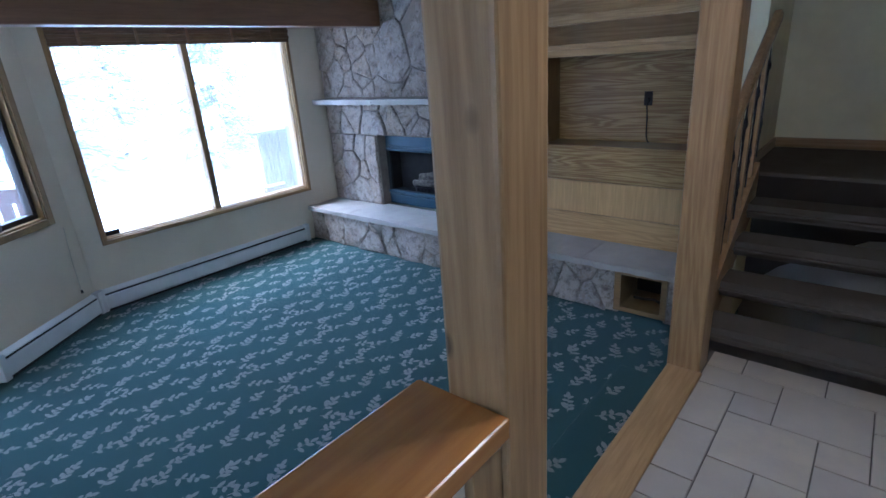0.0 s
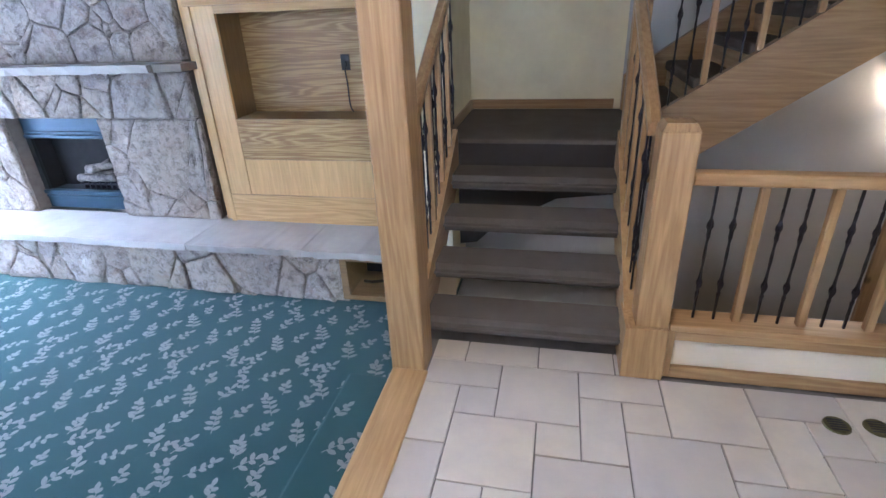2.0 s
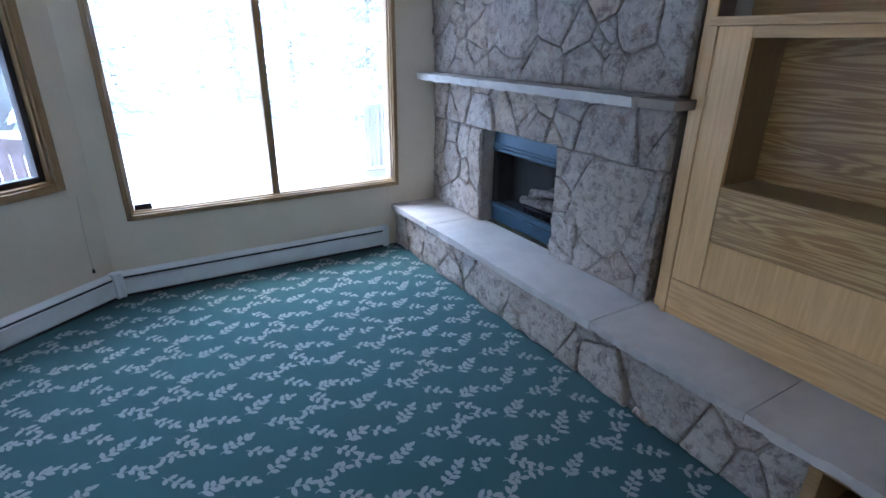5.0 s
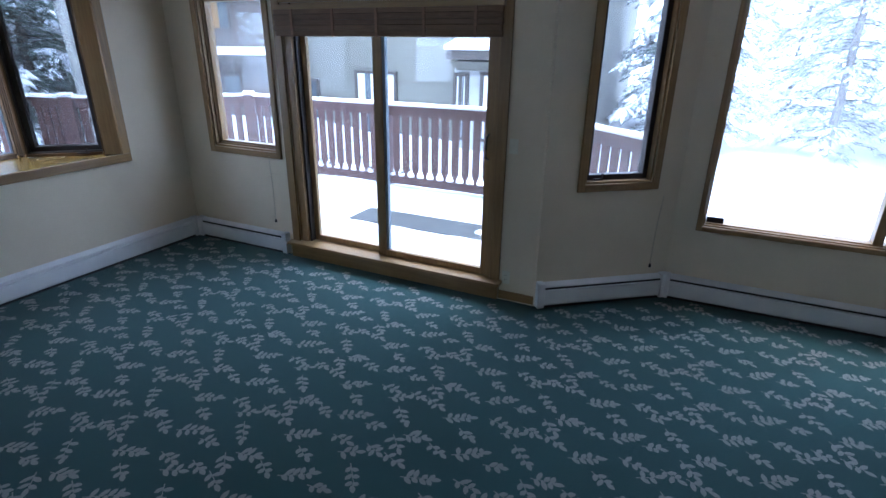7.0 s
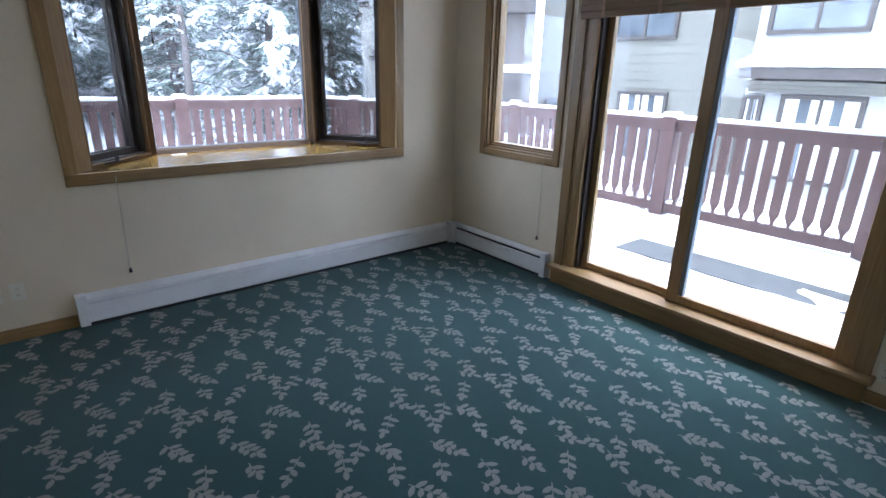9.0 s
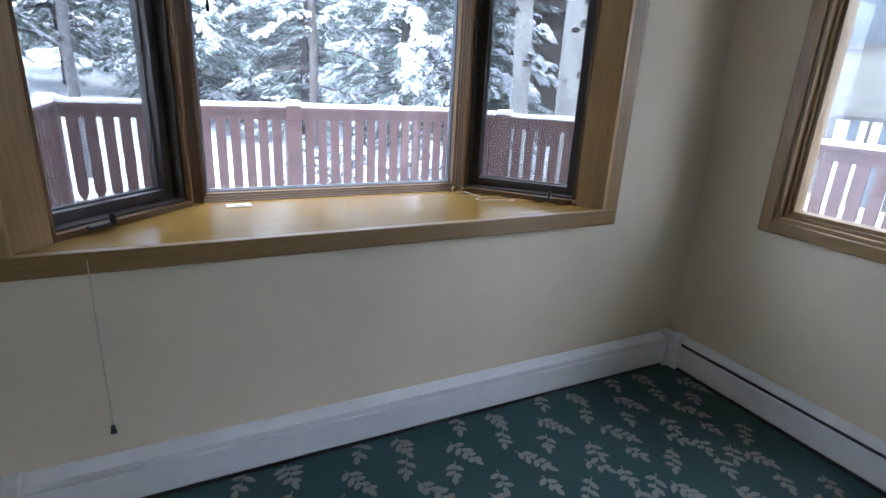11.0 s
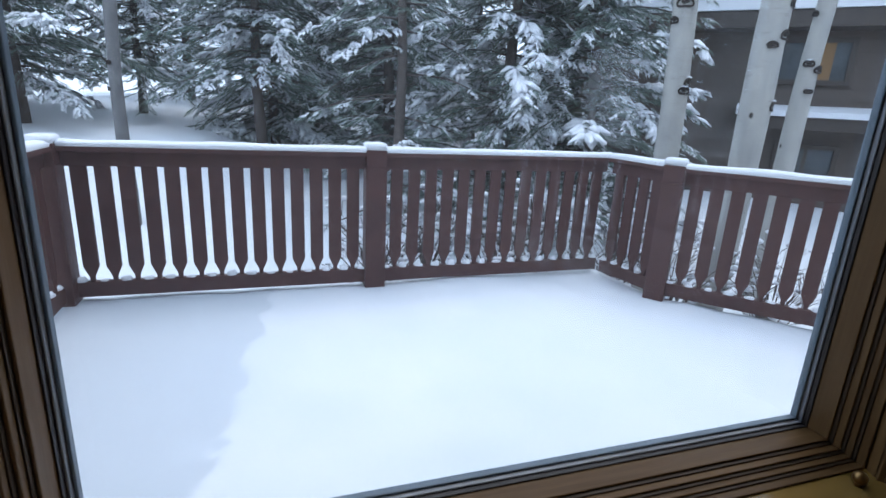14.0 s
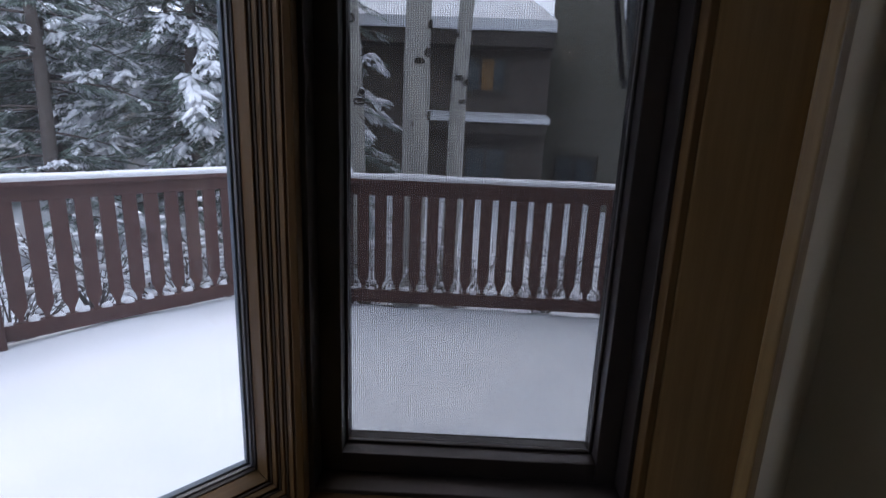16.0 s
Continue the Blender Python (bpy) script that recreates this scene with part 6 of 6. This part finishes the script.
def shrub_meshes(seed):
    """Bare twigs fanning from one root, with lumps of snow in the forks."""
    rng = random.Random(seed)
    tw, sn = bmesh.new(), bmesh.new()
    for _ in range(34):
        a, ln, sp = rng.uniform(0, 6.283), rng.uniform(0.7, 1.35), rng.uniform(0.1, 0.75)
        pts = [Vector((math.cos(a) * sp * u * u + rng.uniform(-.03, .03), math.sin(a) * sp * u * u + rng.uniform(-.03, .03), ln * u)) for u in (0, 0.35, 0.7, 1.0)]
        tube(tw, pts, [0.011, 0.008, 0.005, 0.002], 4)
        for j in range(4):
            u = rng.uniform(0.35, 0.95)
            p = pts[1].lerp(pts[3], u)
            b = a + rng.uniform(-1.6, 1.6)
            q = p + Vector((math.cos(b) * 0.16, math.sin(b) * 0.16, rng.uniform(0.05, 0.2)))
            tube(tw, [p, (p + q) / 2 + Vector((0, 0, 0.02)), q], [0.005, 0.004, 0.002], 4)
            if rng.random() < 0.75:
                bmesh.ops.create_icosphere(sn, subdivisions=1, radius=rng.uniform(0.018, 0.045), matrix=Matrix.Translation(q + Vector((0, 0, 0.01))) @ Matrix.Diagonal((1.3, 1.0, 0.7, 1)))
    return finish("twigs", tw, bark), finish("twig_snow", sn, snow_tree, True)


SHRUBS = [shrub_meshes(31), shrub_meshes(32)]
for k, (x, y) in enumerate(((-2.1, -8.5), (-2.8, -8.9), (-3.5, -8.4), (-4.1, -8.8), (-4.8, -8.2), (-5.2, -7.6), (-5.9, -7.0), (-6.6, -6.2), (-6.9, -5.2), (-7.0, -4.2), (-6.95, -3.0))):
    t = thing("bare_shrub", "bare twiggy shrub dusted with snow behind the railing", "shrub", "shrubs", at=pose(x, y, ground_z(x, y) - 0.05, 0, 0, 67 * k))
    for nm, me in zip(("twigs", "twig_snow"), SHRUBS[k % 2]):
        ob = new(nm, me)
        ob.parent = t

# outdoor lantern on the wall beside the bay
LX, LY, LZ0 = -3.0, -3.66, 1.80
ln_t = thing("outdoor_lantern", "black iron outdoor wall lantern topped with snow", "lamp")
part("wall_plate", boxes((LX - 0.05, LX + 0.05, -3.445, -3.42, 2.12, 2.30), bev=0.005), iron, ln_t)
bm = bmesh.new()
tube(bm, [(LX, -3.44, 2.2), (LX, -3.52, 2.30), (LX, -3.62, 2.32), (LX, LY, 2.27), (LX, LY, 2.20)], 0.011, 8)
part("bracket", bm, iron, ln_t, "", True)
bm = bmesh.new()
for q in range(6):
    a = 1.0472 * q
    tube(bm, [(LX + 0.052 * math.cos(a), LY + 0.052 * math.sin(a), 1.87), (LX + 0.095 * math.cos(a), LY + 0.095 * math.sin(a), 2.11)], 0.007, 5)
tube(bm, [(LX, LY, 1.855), (LX, LY, 1.872)], [0.058, 0.06], 6)
tube(bm, [(LX, LY, 2.105), (LX, LY, 2.12)], [0.105, 0.105], 6)
part("cage", bm, iron, ln_t)
bm = bmesh.new()
tube(bm, [(LX, LY, 1.872), (LX, LY, 2.105)], [0.045, 0.085], 6)
part("glass", bm, dark_glass, ln_t)
bm = bmesh.new()
tube(bm, [(LX, LY, 2.12), (LX, LY, 2.16), (LX, LY, 2.21)], [0.115, 0.07, 0.02], 6)
part("cap", bm, iron, ln_t)
bm = bmesh.new()
tube(bm, [(LX, LY, 1.79), (LX, LY, 1.815), (LX, LY, 1.835), (LX, LY, 1.856)], [0.006, 0.02, 0.012, 0.05], 8)
part("finial", bm, iron, ln_t, "", True)
bm = bmesh.new()
tube(bm, [(LX, LY, 2.128), (LX, LY, 2.175), (LX, LY, 2.225), (LX, LY, 2.25)], [0.125, 0.10, 0.055, 0.02], 10)
part("snow_cap", bm, snow_tree, ln_t, "", True)

# ---- floor tiles ----
U, X0, Y0 = 0.1825, 0.962, 3.105
rng = random.Random(17)
hall = tagged(new("tile_floor"), "large porcelain tiles in a repeating modular pattern", "tile floor", "", "structure")
tile_shapes = {}


def lay_tile(x0, x1, y0, y1):
    """One tile between joints; alike sizes share a mesh."""
    w, d = round(x1 - x0, 4), round(y1 - y0, 4)
    if (w, d) not in tile_shapes:
        tile_shapes[w, d] = finish("tile", boxes((0.0032, w - 0.0032, 0.0032, d - 0.0032, -0.014, 0.0), bev=0.003), tile_mat)
    ob = new("tile", tile_shapes[w, d])
    ob.parent = hall
    ob.matrix_basis = Matrix.Translation((x0, y0, TILE + rng.uniform(-0.0006, 0.0006)))


# two large squares, two small ones and an oblong repeat along (4, 0) and (1, 3)
UNIT = ((2, 0, 2, 2), (1, 2, 2, 2), (0, 1, 1, 2), (1, 1, 1, 1), (3, 2, 1, 1))
NX, NY = 25, 34
for b in range(-1, 13):
    for a in range(-5, 8):
        for i, j, w, d in UNIT:
            i0, j0 = 4 * a + b + i, 3 * b + j
            i1, j1 = min(i0 + w, NX), min(j0 + d, NY)
            i0, j0 = max(i0, 0), max(j0, 0)
            if i1 > i0 and j1 > j0:
                lay_tile(X0 + i0 * U, X0 + i1 * U, Y0 - j1 * U, Y0 - j0 * U)
# cut course under the first tread
for x0, x1 in ((0.962, 1.135), (1.135, 1.50), (1.50, 1.865), (1.865, 1.958)):
    lay_tile(x0, x1, Y0, Y0 + 0.17)

# ---- carpet sprigs ----


def leaf(verts, faces, c, d, ln, w, n):
    """A blunt, rounded leaf tuft, slightly domed."""
    s = n.cross(d)
    k = len(verts)
    verts.extend((c - s * w * 0.42, c + s * w * 0.42, c + d * ln * 0.3 + s * w * 0.92, c + d * ln * 0.60 + s * w, c + d * ln * 0.86 + s * w * 0.5, c + d * ln, c + d * ln * 0.86 - s * w * 0.5, c + d * ln * 0.60 - s * w, c + d * ln * 0.3 - s * w * 0.92, c + d * ln * 0.5 + n * 0.0014))
    for a in range(9):
        faces.append((k + a, k + (a + 1) % 9, k + 9))


# one repeat of the weave: x, y, heading in degrees, length, pairs of leaves, leaf length
REPEAT_X, REPEAT_Y = 0.507, 0.731
WEAVE = ((-1.270, 2.888, 114, 0.155, 4, 0.052), (-1.030, 3.058, 121, 0.165, 4, 0.052), (-1.325, 3.115, 78, 0.10, 2, 0.050), (-1.275, 3.205, 118, 0.095, 2, 0.048), (-1.150, 2.978, 60, 0.090, 2, 0.044), (-0.970, 2.877, 62, 0.090, 2, 0.044), (-1.000, 3.206, 98, 0.080, 2, 0.044), (-1.117, 2.579, 42, 0.150, 3, 0.044), (-1.418, 2.655, 44, 0.105, 2, 0.050), (-1.318, 2.705, 66, 0.105, 2, 0.050), (-1.018, 2.738, 100, 0.105, 3, 0.055), (-1.337, 2.572, 72, 0.080, 2, 0.046))


def sprigs(name, owner, z, keep, seed):
    """Leaf sprigs woven in a rectangular repeat over a level carpet."""
    rng = random.Random(seed)
    verts, faces = [], []
    n = Vector((0, 0, 1))
    for i in range(-7, 6):
        for j in range(-10, 4):
            for mx, my, heading, ln, pairs, lf in WEAVE:
                p = Vector((mx + REPEAT_X * i + rng.uniform(-0.006, 0.006), my + REPEAT_Y * j + rng.uniform(-0.006, 0.006), z))
                if not keep(p):
                    continue
                ang = math.radians(heading) + rng.uniform(-0.06, 0.06)
                d = Vector((math.cos(ang), math.sin(ang), 0))
                s = n.cross(d)
                c0 = p - d * (ln + lf * 0.5) * 0.5
                bend = rng.uniform(-0.1, 0.1)
                for k in range(pairs):
                    u = (k + 0.25) / pairs
                    b = c0 + d * ln * u + s * bend * ln * u * u
                    for q in (-1, 1):
                        dd = (d * rng.uniform(0.15, 0.95) + s * q * 0.85).normalized()
                        leaf(verts, faces, b + d * 0.006 * q, dd, 1.16 * lf * rng.uniform(0.75, 1.12) * (1 - 0.10 * k), 0.0138, n)
                leaf(verts, faces, c0 + d * ln * 0.86 + s * bend * ln * 0.8, d, 1.12 * lf, 0.0142, n)
                st = len(verts)
                verts.extend((c0 - d * 0.02 - s * 0.003, c0 + d * ln * 0.86 - s * 0.002, c0 + d * ln * 0.86 + s * 0.002, c0 - d * 0.02 + s * 0.003))
                faces.append((st, st + 1, st + 2, st + 3))
    me = bpy.data.meshes.new(name)
    me.from_pydata([tuple(v) for v in verts], [], faces)
    me.materials.append(carpet_leaf)
    ob = new(name, me)
    ob.parent = owner
    return tagged(ob, "pale sage leaf sprigs woven into the carpet", kind="stuff")


ROOM = [(0.40, -3.15), (0.40, 4.14), (-3.98, 4.14), (-3.98, 1.70), (-3.27, 0.78), (-3.30, -3.15)]
sprigs("leaf_sprigs", floor, 0.003, lambda p: inside((p.x, p.y), ROOM) or (0.4 < p.x < 0.72 and 3.27 < p.y < 4.14), 2)
sprigs("leaf_sprigs", step, 0.208, lambda p: 0.53 < p.x < 0.73 and 1.08 < p.y < 3.09, 3)
